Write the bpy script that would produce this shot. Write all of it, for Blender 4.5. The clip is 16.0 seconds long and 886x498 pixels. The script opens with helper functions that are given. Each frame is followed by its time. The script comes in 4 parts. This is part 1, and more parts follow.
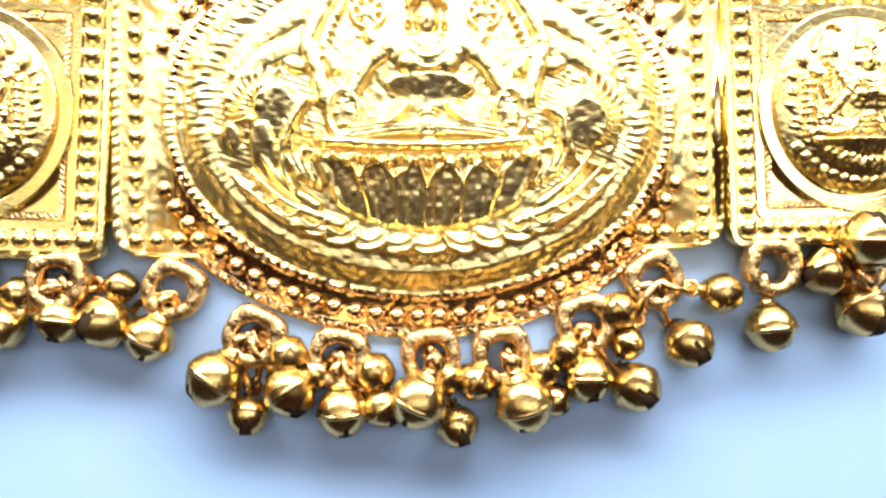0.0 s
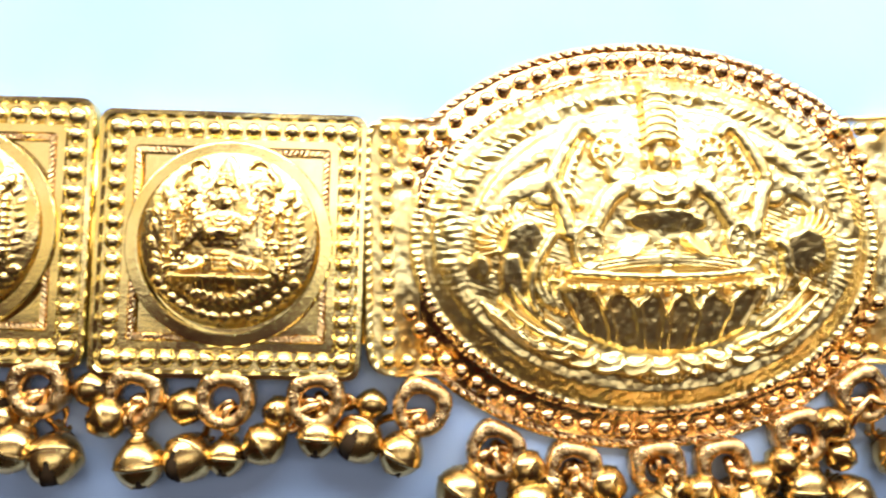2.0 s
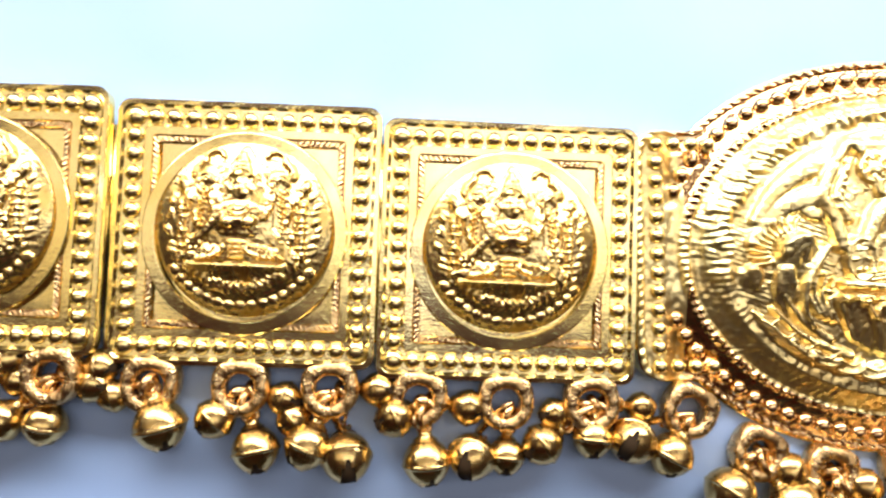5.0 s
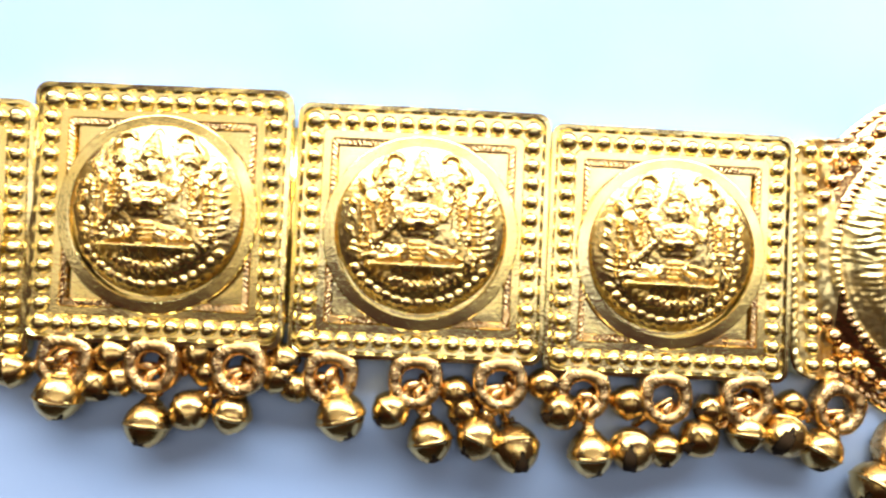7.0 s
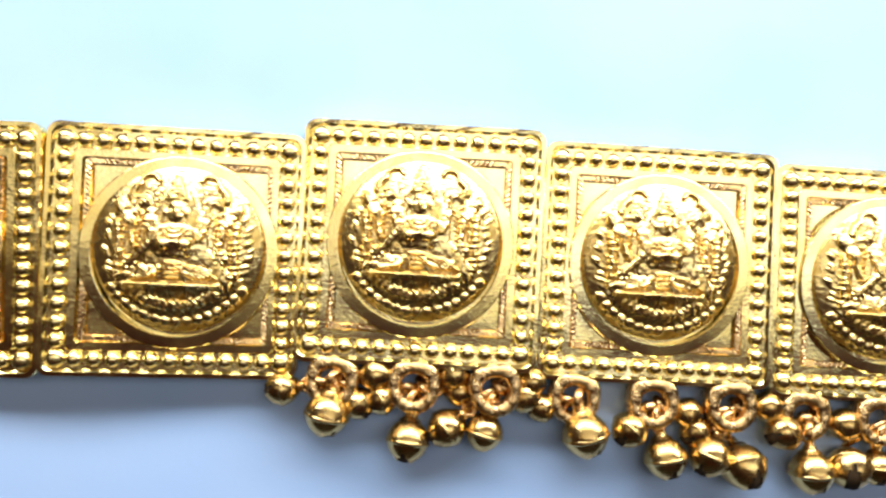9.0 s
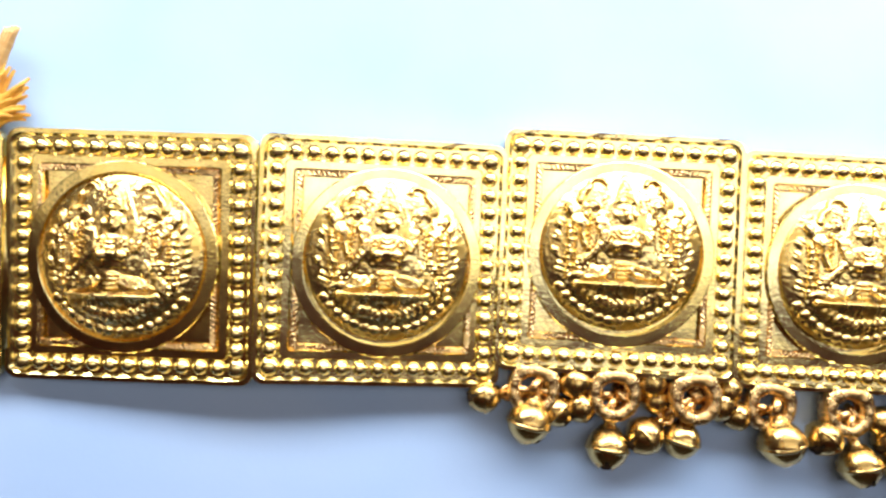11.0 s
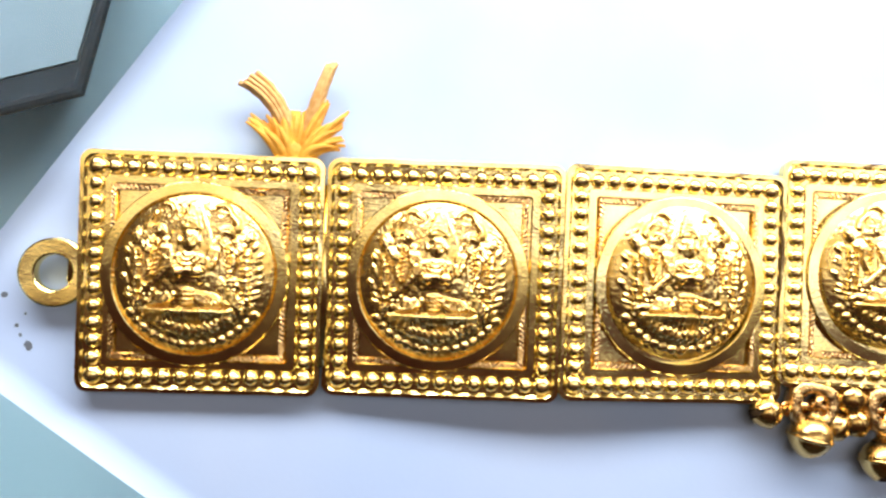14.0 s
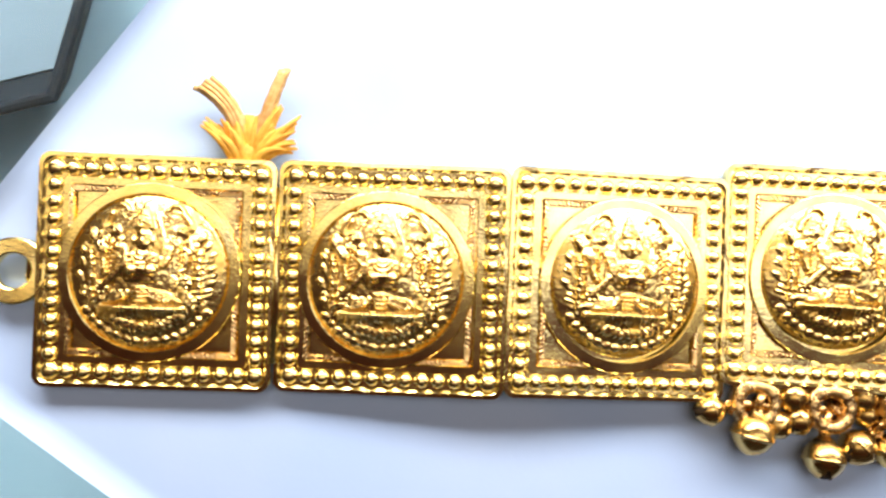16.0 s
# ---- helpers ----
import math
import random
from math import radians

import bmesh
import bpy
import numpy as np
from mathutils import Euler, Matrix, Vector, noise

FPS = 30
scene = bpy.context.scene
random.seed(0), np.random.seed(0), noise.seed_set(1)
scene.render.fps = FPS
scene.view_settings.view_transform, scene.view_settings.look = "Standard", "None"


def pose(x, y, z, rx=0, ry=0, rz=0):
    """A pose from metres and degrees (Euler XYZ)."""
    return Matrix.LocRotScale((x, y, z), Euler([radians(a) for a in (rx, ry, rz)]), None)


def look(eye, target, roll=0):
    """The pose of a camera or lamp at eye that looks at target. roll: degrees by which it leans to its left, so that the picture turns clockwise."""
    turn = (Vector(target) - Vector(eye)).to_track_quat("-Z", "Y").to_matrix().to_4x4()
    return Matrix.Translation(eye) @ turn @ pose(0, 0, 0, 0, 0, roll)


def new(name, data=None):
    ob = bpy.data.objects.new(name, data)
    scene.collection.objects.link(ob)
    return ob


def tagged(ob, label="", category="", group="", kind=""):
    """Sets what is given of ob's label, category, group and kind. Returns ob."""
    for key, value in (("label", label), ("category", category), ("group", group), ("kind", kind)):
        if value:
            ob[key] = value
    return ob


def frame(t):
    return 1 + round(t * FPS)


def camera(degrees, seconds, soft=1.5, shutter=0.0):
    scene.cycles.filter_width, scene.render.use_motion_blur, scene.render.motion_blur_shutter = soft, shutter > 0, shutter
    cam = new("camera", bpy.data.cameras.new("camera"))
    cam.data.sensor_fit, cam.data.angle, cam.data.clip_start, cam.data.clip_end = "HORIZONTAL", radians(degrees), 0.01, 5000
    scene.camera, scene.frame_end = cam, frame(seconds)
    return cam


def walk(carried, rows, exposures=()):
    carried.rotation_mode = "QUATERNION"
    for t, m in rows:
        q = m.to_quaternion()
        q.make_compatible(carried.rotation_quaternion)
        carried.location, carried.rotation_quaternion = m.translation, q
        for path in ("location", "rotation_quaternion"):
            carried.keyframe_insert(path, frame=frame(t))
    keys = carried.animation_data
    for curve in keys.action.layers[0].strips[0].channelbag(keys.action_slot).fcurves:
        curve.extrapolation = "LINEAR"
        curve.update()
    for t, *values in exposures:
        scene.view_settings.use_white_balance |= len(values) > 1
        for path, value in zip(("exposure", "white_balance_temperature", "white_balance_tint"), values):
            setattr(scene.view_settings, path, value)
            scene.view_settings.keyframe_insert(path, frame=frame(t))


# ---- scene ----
cam = camera(66.0, 16.0, 2.4, 0.3)
PATH = [
    (0, -0.0052, -0.0185, 0.0919, 1.39, -3.08, 0.30),
    (0.5, -0.0075, -0.0139, 0.0943, 2.18, -2.77, 0.23),
    (1, -0.0111, -0.0098, 0.0965, 2.47, -2.78, 0.22),
    (1.5, -0.0208, -0.0032, 0.0995, 2.48, -2.91, 0.20),
    (2, -0.0366, -0.0052, 0.0974, 3.13, -2.78, 0.33),
    (2.5, -0.0423, -0.0068, 0.0972, 3.32, -2.96, 0.42),
    (3, -0.0485, -0.0064, 0.0977, 3.28, -3.22, 0.56),
    (3.5, -0.0556, -0.0064, 0.0974, 3.31, -3.49, 0.65),
    (4, -0.0640, -0.0050, 0.0981, 3.49, -3.69, 0.95),
    (4.5, -0.0681, -0.0049, 0.0980, 3.36, -3.87, 1.02),
    (4.7, -0.0716, -0.0046, 0.0982, 3.09, -3.65, 1.01),
    (6.8, -0.0958, -0.0011, 0.1011, 1.05, -3.22, 1.70),
    (7, -0.1000, -0.0018, 0.1013, 0.99, -3.27, 1.74),
    (7.5, -0.1113, 0.0007, 0.1027, 1.30, -3.61, 1.80),
    (8, -0.1223, -0.0012, 0.1013, 1.08, -3.68, 1.87),
    (8.5, -0.1314, -0.0023, 0.1042, 1.15, -3.89, 2.39),
    (9, -0.1382, 0.0006, 0.1058, 1.25, -4.06, 2.47),
    (9.2, -0.1433, 0.0010, 0.1056, 1.27, -4.13, 2.41),
    (11.3, -0.1731, 0.0039, 0.1050, -0.01, -2.80, 2.50),
    (11.5, -0.1789, 0.0053, 0.1059, -0.04, -2.77, 2.45),
    (12, -0.1914, 0.0066, 0.1060, 0.15, -3.00, 2.47),
    (12.5, -0.1989, 0.0041, 0.1056, 0.44, -3.19, 2.47),
    (13, -0.2046, 0.0032, 0.1056, 0.65, -3.24, 2.48),
    (13.5, -0.2117, 0.0025, 0.1057, 0.98, -3.50, 2.46),
    (14, -0.2133, 0.0026, 0.1083, 1.13, -3.62, 2.58),
    (14.5, -0.2122, 0.0021, 0.1099, 1.48, -3.66, 2.66),
    (15, -0.2113, 0.0025, 0.1101, 1.81, -3.59, 2.66),
    (15.5, -0.2113, 0.0021, 0.1104, 1.76, -3.52, 2.61),
    (16, -0.2046, 0.0015, 0.1116, 1.91, -3.24, 2.72),
]
EXPOSURES = [(0, 0.63, 6150, 6), (0.7, 0.28, 6300, 10), (1.5, 0.13, 6350, 11), (4.5, 0.1, 6450, 14), (7, 0.15, 6450, 10), (9, 0.13, 6330, 7), (11.5, 0.31, 6650, 10), (14, 0.37, 7250, 14), (16, 0.49, 7400, 14)]
walk(cam, [(t, pose(x, y, z, rx, ry, rz)) for t, x, y, z, rx, ry, rz in PATH], EXPOSURES)

# ---------------------------------------------------------------- light
world = bpy.data.worlds.new("world")
scene.world = world
world.use_nodes = True
world.node_tree.nodes["Background"].inputs[0].default_value = (0.55, 0.75, 1.0, 1)
world.node_tree.nodes["Background"].inputs[1].default_value = 0.05


def area(name, eye, target, sx, sy, watts, colour):
    lamp = bpy.data.lights.new(name, "AREA")
    lamp.shape, lamp.size, lamp.size_y, lamp.energy, lamp.color = "RECTANGLE", sx, sy, watts, colour
    ob = new(name, lamp)
    ob.matrix_world = look(eye, target)
    return ob


# unseen strip lamp added close by to brighten the paper's upper part
area("added_strip_lamp", (-0.06, 0.205, 0.13), (-0.07, 0.02, 0.0), 0.7, 0.08, 2.85, (0.92, 0.98, 1.0))
# unseen overhead lamps added, cut and tinted for the plaques' bright reflections
area("overhead_fill", (0.67, 0.335, 1.78), (0.67, 0.335, 0.0), 1.83, 0.77, 8.3, (1.0, 1.0, 0.97))
area("overhead_fill", (-0.43, 0.40, 1.78), (-0.43, 0.40, 0.0), 0.35, 0.64, 1.35, (1.0, 1.0, 0.97))
area("overhead_fill", (-1.15, 0.34, 1.78), (-1.15, 0.34, 0.0), 1.04, 0.76, 2.6, (1.0, 0.88, 0.64))
# added fill lamp for north-facing gold; the wall there has no window
area("north_fill", (0.2, 1.86, 0.85), (0.2, 0.0, 0.85), 2.8, 1.5, 8.0, (0.95, 0.98, 1.0))


# ---------------------------------------------------------------- materials
def material(name, base, rough, metal=0.0, vary=None, scale=400.0, bump=0.0, bump_scale=1500.0, rough_vary=0.0, detail=4.0, spec=0.5, waves=0.0, wave_scale=160.0, streak=1.0, glint=0.0, glint_scale=2200.0):
    m = bpy.data.materials.new(name)
    m.use_nodes = True
    n, l = m.node_tree.nodes, m.node_tree.links
    b = n["Principled BSDF"]
    b.inputs["Base Color"].default_value = (*base, 1)
    b.inputs["Roughness"].default_value = rough
    b.inputs["Metallic"].default_value = metal
    b.inputs["Specular IOR Level"].default_value = spec
    co = n.new("ShaderNodeTexCoord")
    if vary:
        tex = n.new("ShaderNodeTexNoise")
        tex.inputs["Scale"].default_value, tex.inputs["Detail"].default_value = scale, detail
        l.new(co.outputs["Object"], tex.inputs["Vector"])
        ramp = n.new("ShaderNodeValToRGB")
        ramp.color_ramp.elements[0].position, ramp.color_ramp.elements[1].position = 0.35, 0.65
        ramp.color_ramp.elements[0].color, ramp.color_ramp.elements[1].color = (*base, 1), (*vary, 1)
        l.new(tex.outputs["Fac"], ramp.inputs["Fac"])
        l.new(ramp.outputs["Color"], b.inputs["Base Color"])
        if rough_vary:
            mr = n.new("ShaderNodeMapRange")
            mr.inputs["To Min"].default_value, mr.inputs["To Max"].default_value = rough, rough + rough_vary
            mr.inputs["From Min"].default_value, mr.inputs["From Max"].default_value = 0.3, 0.7
            l.new(tex.outputs["Fac"], mr.inputs["Value"])
            l.new(mr.outputs["Result"], b.inputs["Roughness"])
    if bump:
        t2 = n.new("ShaderNodeTexNoise")
        t2.inputs["Scale"].default_value, t2.inputs["Detail"].default_value = bump_scale, 3.0
        long = n.new("ShaderNodeMapping")
        long.inputs["Scale"].default_value = (streak, 1, 1)
        l.new(co.outputs["Object"], long.inputs["Vector"])
        l.new(long.outputs["Vector"], t2.inputs["Vector"])
        bp = n.new("ShaderNodeBump")
        bp.inputs["Strength"].default_value, bp.inputs["Distance"].default_value = bump, 0.0002
        l.new(t2.outputs["Fac"], bp.inputs["Height"])
        if waves:
            t3 = n.new("ShaderNodeTexNoise")
            t3.inputs["Scale"].default_value, t3.inputs["Detail"].default_value = wave_scale, 1.0
            l.new(co.outputs["Object"], t3.inputs["Vector"])
            b3 = n.new("ShaderNodeBump")
            b3.inputs["Strength"].default_value, b3.inputs["Distance"].default_value = waves, 0.001
            l.new(t3.outputs["Fac"], b3.inputs["Height"])
            l.new(b3.outputs["Normal"], bp.inputs["Normal"])
        out = bp
        if glint:
            # sparse tiny pimples in the plating
            t4 = n.new("ShaderNodeTexNoise")
            t4.inputs["Scale"].default_value, t4.inputs["Detail"].default_value = glint_scale, 1.0
            l.new(co.outputs["Object"], t4.inputs["Vector"])
            r4 = n.new("ShaderNodeMapRange")
            r4.inputs["From Min"].default_value, r4.inputs["From Max"].default_value = 0.54, 0.74
            l.new(t4.outputs["Fac"], r4.inputs["Value"])
            out = n.new("ShaderNodeBump")
            out.inputs["Strength"].default_value, out.inputs["Distance"].default_value = glint, 0.0003
            l.new(r4.outputs["Result"], out.inputs["Height"])
            l.new(bp.outputs["Normal"], out.inputs["Normal"])
        l.new(out.outputs["Normal"], b.inputs["Normal"])
    return m


GOLD_A, GOLD_B = (0.99, 0.84, 0.43), (0.97, 0.74, 0.27)
gold_plate = material("gold_plate", GOLD_A, 0.13, 1.0, GOLD_B, 120, 0.06, 2600, 0.08, waves=0.3, wave_scale=110, streak=0.45, glint=0.05)
gold_relief = material("gold_relief", (0.93, 0.71, 0.31), 0.22, 1.0, (0.80, 0.52, 0.15), 320, 0.22, 2600, 0.08, streak=0.5, glint=0.14, glint_scale=1800)
gold_oval = material("gold_oval", (1.0, 0.81, 0.38), 0.31, 1.0, (0.96, 0.67, 0.25), 220, 0.2, 2600, 0.08, streak=0.5, glint=0.09, glint_scale=1700)
# copper tone puts the brim's dark reflections into its colour
gold_brim_dim = material("gold_brim_dim", (0.90, 0.62, 0.31), 0.14, 1.0, (0.78, 0.47, 0.20), 260, 0.14, 2600, 0.08, glint=0.1, glint_scale=1600)
gold_bead = material("gold_bead", (0.96, 0.78, 0.38), 0.21, 1.0, GOLD_B, 300, 0.25, 2000, 0.10)
gold_cast = material("gold_cast", (0.80, 0.54, 0.25), 0.22, 1.0, (0.66, 0.40, 0.16), 500, 0.5, 2600, 0.10, glint=0.35)
gold_wire = material("gold_wire", (0.78, 0.49, 0.20), 0.18, 1.0, (0.64, 0.36, 0.13), 700, 0.5, 1800, 0.10)
gold_bell = material("gold_bell", (0.73, 0.50, 0.19), 0.17, 1.0, (0.60, 0.38, 0.13), 260, 0.22, 1500, 0.14)
bell_inner_shade = material("bell_inner_shade", (0.025, 0.015, 0.007), 0.8, 0.0, (0.04, 0.022, 0.01), 400, spec=0.1)
paper_mat = material("paper_white", (0.39, 0.50, 0.73), 0.9, 0.0, (0.36, 0.48, 0.73), 40, 0.25, 300, detail=2.0, spec=0.1)
speck_mat = material("grey_speck", (0.10, 0.12, 0.16), 0.8)
cord_mat = material("cord_gold", (0.50, 0.25, 0.07), 0.45, 0.2, (0.62, 0.38, 0.15), 900, 0.6, 2500)
thread_mat = material("thread_amber", (0.62, 0.25, 0.02), 0.6, 0.0, (0.74, 0.38, 0.05), 700, 0.5, 3000)
shelf_mat = material("shelf_blue_grey", (0.235, 0.36, 0.45), 0.5, 0.0, (0.20, 0.315, 0.40), 12, 0.1, 200, detail=2.0)
tray_mat = material("tray_pale", (0.11, 0.16, 0.21), 0.6, 0.0, (0.095, 0.14, 0.19), 10, detail=2.0)
rim_mat = material("rim_dark", (0.007, 0.012, 0.02), 0.7, 0.0, (0.005, 0.009, 0.015), 60, spec=0.1)
wall_mat = material("wall_pale", (0.62, 0.64, 0.66), 0.8, 0.0, (0.56, 0.58, 0.60), 3)
# browns chosen for the dark and red reflections in the gold
wall_dark = material("wall_brown", (0.17, 0.07, 0.036), 0.7, 0.0, (0.135, 0.056, 0.03), 4)
low_wall_mat = material("low_wall_dark", (0.075, 0.052, 0.033), 0.6, 0.0, (0.06, 0.042, 0.027), 5)
ceil_mat = material("ceiling_red_brown", (0.42, 0.10, 0.042), 0.9, 0.0, (0.34, 0.08, 0.034), 3)
floor_mat = material("floor_tile", (0.12, 0.10, 0.085), 0.5, 0.0, (0.10, 0.085, 0.07), 5)

glass_mat = bpy.data.materials.new("counter_glass")
glass_mat.use_nodes = True
_b = glass_mat.node_tree.nodes["Principled BSDF"]
_b.inputs["Base Color"].default_value = (0.86, 0.95, 0.97, 1)
_b.inputs["Roughness"].default_value = 0.02
_b.inputs["Transmission Weight"].default_value = 1.0
_b.inputs["IOR"].default_value = 1.2


# ---------------------------------------------------------------- mesh helpers (millimetres in, metres out)
def mesh_of(name, verts, faces, mats, smooth=True, slots=None):
    me = bpy.data.meshes.new(name)
    me.from_pydata((np.asarray(verts, float) * 0.001).tolist(), [], faces)
    for m in mats if isinstance(mats, (list, tuple)) else [mats]:
        me.materials.append(m)
    me.polygons.foreach_set("use_smooth", [smooth] * len(me.polygons))
    if slots is not None:
        me.polygons.foreach_set("material_index", slots)
    me.update()
    return me


def part(name, me, parent=None, m=None, label=""):
    ob = new(name, me)
    if parent:
        ob.parent = parent
    if m is not None:
        ob.matrix_basis = m
    if label:
        ob["label"] = label
    return ob


def mm(x, y, z, rx=0, ry=0, rz=0):
    return pose(x * 0.001, y * 0.001, z * 0.001, rx, ry, rz)


def stacked(loops, close_bottom=True, close_top=True):
    """Faces between closed loops of equal length."""
    n, verts, faces = len(loops[0]), [], []
    for lp in loops:
        verts.extend(lp)
    for a in range(len(loops) - 1):
        for i in range(n):
            j = (i + 1) % n
            faces.append((a * n + i, a * n + j, (a + 1) * n + j, (a + 1) * n + i))
    if close_bottom:
        faces.append(tuple(range(n - 1, -1, -1)))
    if close_top:
        faces.append(tuple((len(loops) - 1) * n + i for i in range(n)))
    return verts, faces


def rounded_rect(hx, hy, r, z, seg=6):
    pts = []
    for cx, cy, a0 in ((hx - r, hy - r, 0), (-hx + r, hy - r, 90), (-hx + r, -hy + r, 180), (hx - r, -hy + r, 270)):
        for k in range(seg + 1):
            a = radians(a0 + 90 * k / seg)
            pts.append((cx + r * math.cos(a), cy + r * math.sin(a), z))
    return pts


def lathe(profile, seg, closed=False):
    """Turns (r, z) pairs round the z axis."""
    verts, faces, n = [], [], len(profile)
    for k in range(seg):
        a = 2 * math.pi * k / seg
        verts.extend((r * math.cos(a), r * math.sin(a), z) for r, z in profile)
    for k in range(seg):
        j = (k + 1) % seg
        for i in range(n if closed else n - 1):
            i2 = (i + 1) % n
            faces.append((k * n + i, j * n + i, j * n + i2, k * n + i2))
    return verts, faces


def torus(R, r, seg=28, sides=10, stretch=1.0):
    verts, faces = [], []
    for k in range(seg):
        a = 2 * math.pi * k / seg
        for i in range(sides):
            b = 2 * math.pi * i / sides
            q = R + r * math.cos(b)
            verts.append((q * math.cos(a), q * math.sin(a) * stretch, r * math.sin(b)))
    for k in range(seg):
        j = (k + 1) % seg
        for i in range(sides):
            i2 = (i + 1) % sides
            faces.append((k * sides + i, j * sides + i, j * sides + i2, k * sides + i2))
    return verts, faces


def tube(points, radii, sides=8):
    """A round strand through the points."""
    verts, faces = [], []
    pts = [Vector(p) for p in points]
    for k, p in enumerate(pts):
        d = (pts[min(k + 1, len(pts) - 1)] - pts[max(k - 1, 0)]).normalized()
        u = d.cross(Vector((0, 0, 1)))
        u = u.normalized() if u.length > 1e-4 else Vector((1, 0, 0))
        w = u.cross(d)
        for i in range(sides):
            b = 2 * math.pi * i / sides
            verts.append(tuple(p + radii[k] * (math.cos(b) * u + math.sin(b) * w)))
    for k in range(len(pts) - 1):
        for i in range(sides):
            i2 = (i + 1) % sides
            faces.append((k * sides + i, k * sides + i2, (k + 1) * sides + i2, (k + 1) * sides + i))
    faces.append(tuple(range(sides - 1, -1, -1)))
    faces.append(tuple((len(pts) - 1) * sides + i for i in range(sides)))
    return verts, faces


# ---------------------------------------------------------------- relief shapes: heights over x, y in millimetres
def ell(X, Y, x0, y0, rx, ry, h, turn=0.0):
    c, s = math.cos(radians(turn)), math.sin(radians(turn))
    u, v = ((X - x0) * c + (Y - y0) * s) / rx, (-(X - x0) * s + (Y - y0) * c) / ry
    return h * np.sqrt(np.clip(1 - u * u - v * v, 0, None))


def cap(X, Y, x0, y0, x1, y1, r, h, r1=None):
    dx, dy = x1 - x0, y1 - y0
    t = np.clip(((X - x0) * dx + (Y - y0) * dy) / (dx * dx + dy * dy), 0, 1)
    d = np.hypot(X - x0 - t * dx, Y - y0 - t * dy) / (r + (0 if r1 is None else (r1 - r)) * t)
    return h * np.sqrt(np.clip(1 - d * d, 0, None))


def arc(X, Y, cx, cy, R, a0, a1, r, h, squash=1.0):
    ang = np.degrees(np.arctan2((Y - cy) / squash, X - cx)) % 360
    lo, hi = a0 % 360, a0 % 360 + (a1 - a0)
    ang = np.where(ang < lo - 1e-6, ang + 360, ang)
    d = np.abs(np.hypot(X - cx, (Y - cy) / squash) - R) / r
    return np.where(ang <= hi, h * np.sqrt(np.clip(1 - d * d, 0, None)), 0)


def curve(X, Y, pts, r, h, r1=None):
    """A rounded ridge along a smooth line through the points."""
    p = [Vector((*q, 0)) for q in pts]
    p = [2 * p[0] - p[1]] + p + [2 * p[-1] - p[-2]]
    line = []
    for k in range(1, len(p) - 2):
        for i in range(5):
            t = i / 5
            line.append(0.5 * (2 * p[k] + (p[k + 1] - p[k - 1]) * t + (2 * p[k - 1] - 5 * p[k] + 4 * p[k + 1] - p[k + 2]) * t * t
                               + (3 * p[k] - p[k - 1] - 3 * p[k + 1] + p[k + 2]) * t ** 3))
    line.append(p[-2])
    out, n = np.zeros_like(X), len(line) - 1
    for k in range(n):
        q = r if r1 is None else r + (r1 - r) * k / n
        out = np.maximum(out, cap(X, Y, line[k].x, line[k].y, line[k + 1].x, line[k + 1].y, q, h))
    return out


def hatch(X, Y, step, turn):
    a = radians(turn)
    return np.sin(2 * np.pi * (X * math.cos(a) + Y * math.sin(a)) / step)


def crumbs(X, Y, cell, seed):
    """Smooth value noise, -1 to 1."""
    rng = np.random.RandomState(seed)
    g = rng.rand(128, 128) * 2 - 1
    u, v = X / cell + 40.0, Y / cell + 40.0
    i, j = np.floor(u).astype(int), np.floor(v).astype(int)
    fu, fv = u - i, v - j
    fu, fv = fu * fu * (3 - 2 * fu), fv * fv * (3 - 2 * fv)
    a, b = g[i % 128, j % 128], g[(i + 1) % 128, j % 128]
    c, d = g[i % 128, (j + 1) % 128], g[(i + 1) % 128, (j + 1) % 128]
    return (a * (1 - fu) + b * fu) * (1 - fv) + (c * (1 - fu) + d * fu) * fv


def smooth(a, b, x):
    t = np.clip((x - a) / (b - a), 0, 1)
    return t * t * (3 - 2 * t)


def facet(X, Y, x0, y0, rx, ry, h, turn=0.0, lean=1.0, hard=0.72):
    """A smooth sloping face, low at one end and high at the other, with a crisp outline."""
    c, s = math.cos(radians(turn)), math.sin(radians(turn))
    u, v = ((X - x0) * c + (Y - y0) * s) / rx, (-(X - x0) * s + (Y - y0) * c) / ry
    rag = u * u + v * v + 0.10 * crumbs(X, Y, 1.1, 30 + int(abs(7 * x0 + 3 * y0))) + 0.06 * crumbs(X, Y, 0.45, 31)
    return h * smooth(1.0, hard, rag) * (0.5 + 0.5 * v * lean) + 0.04 * crumbs(X, Y, 0.8, 33) * (rag < 1)


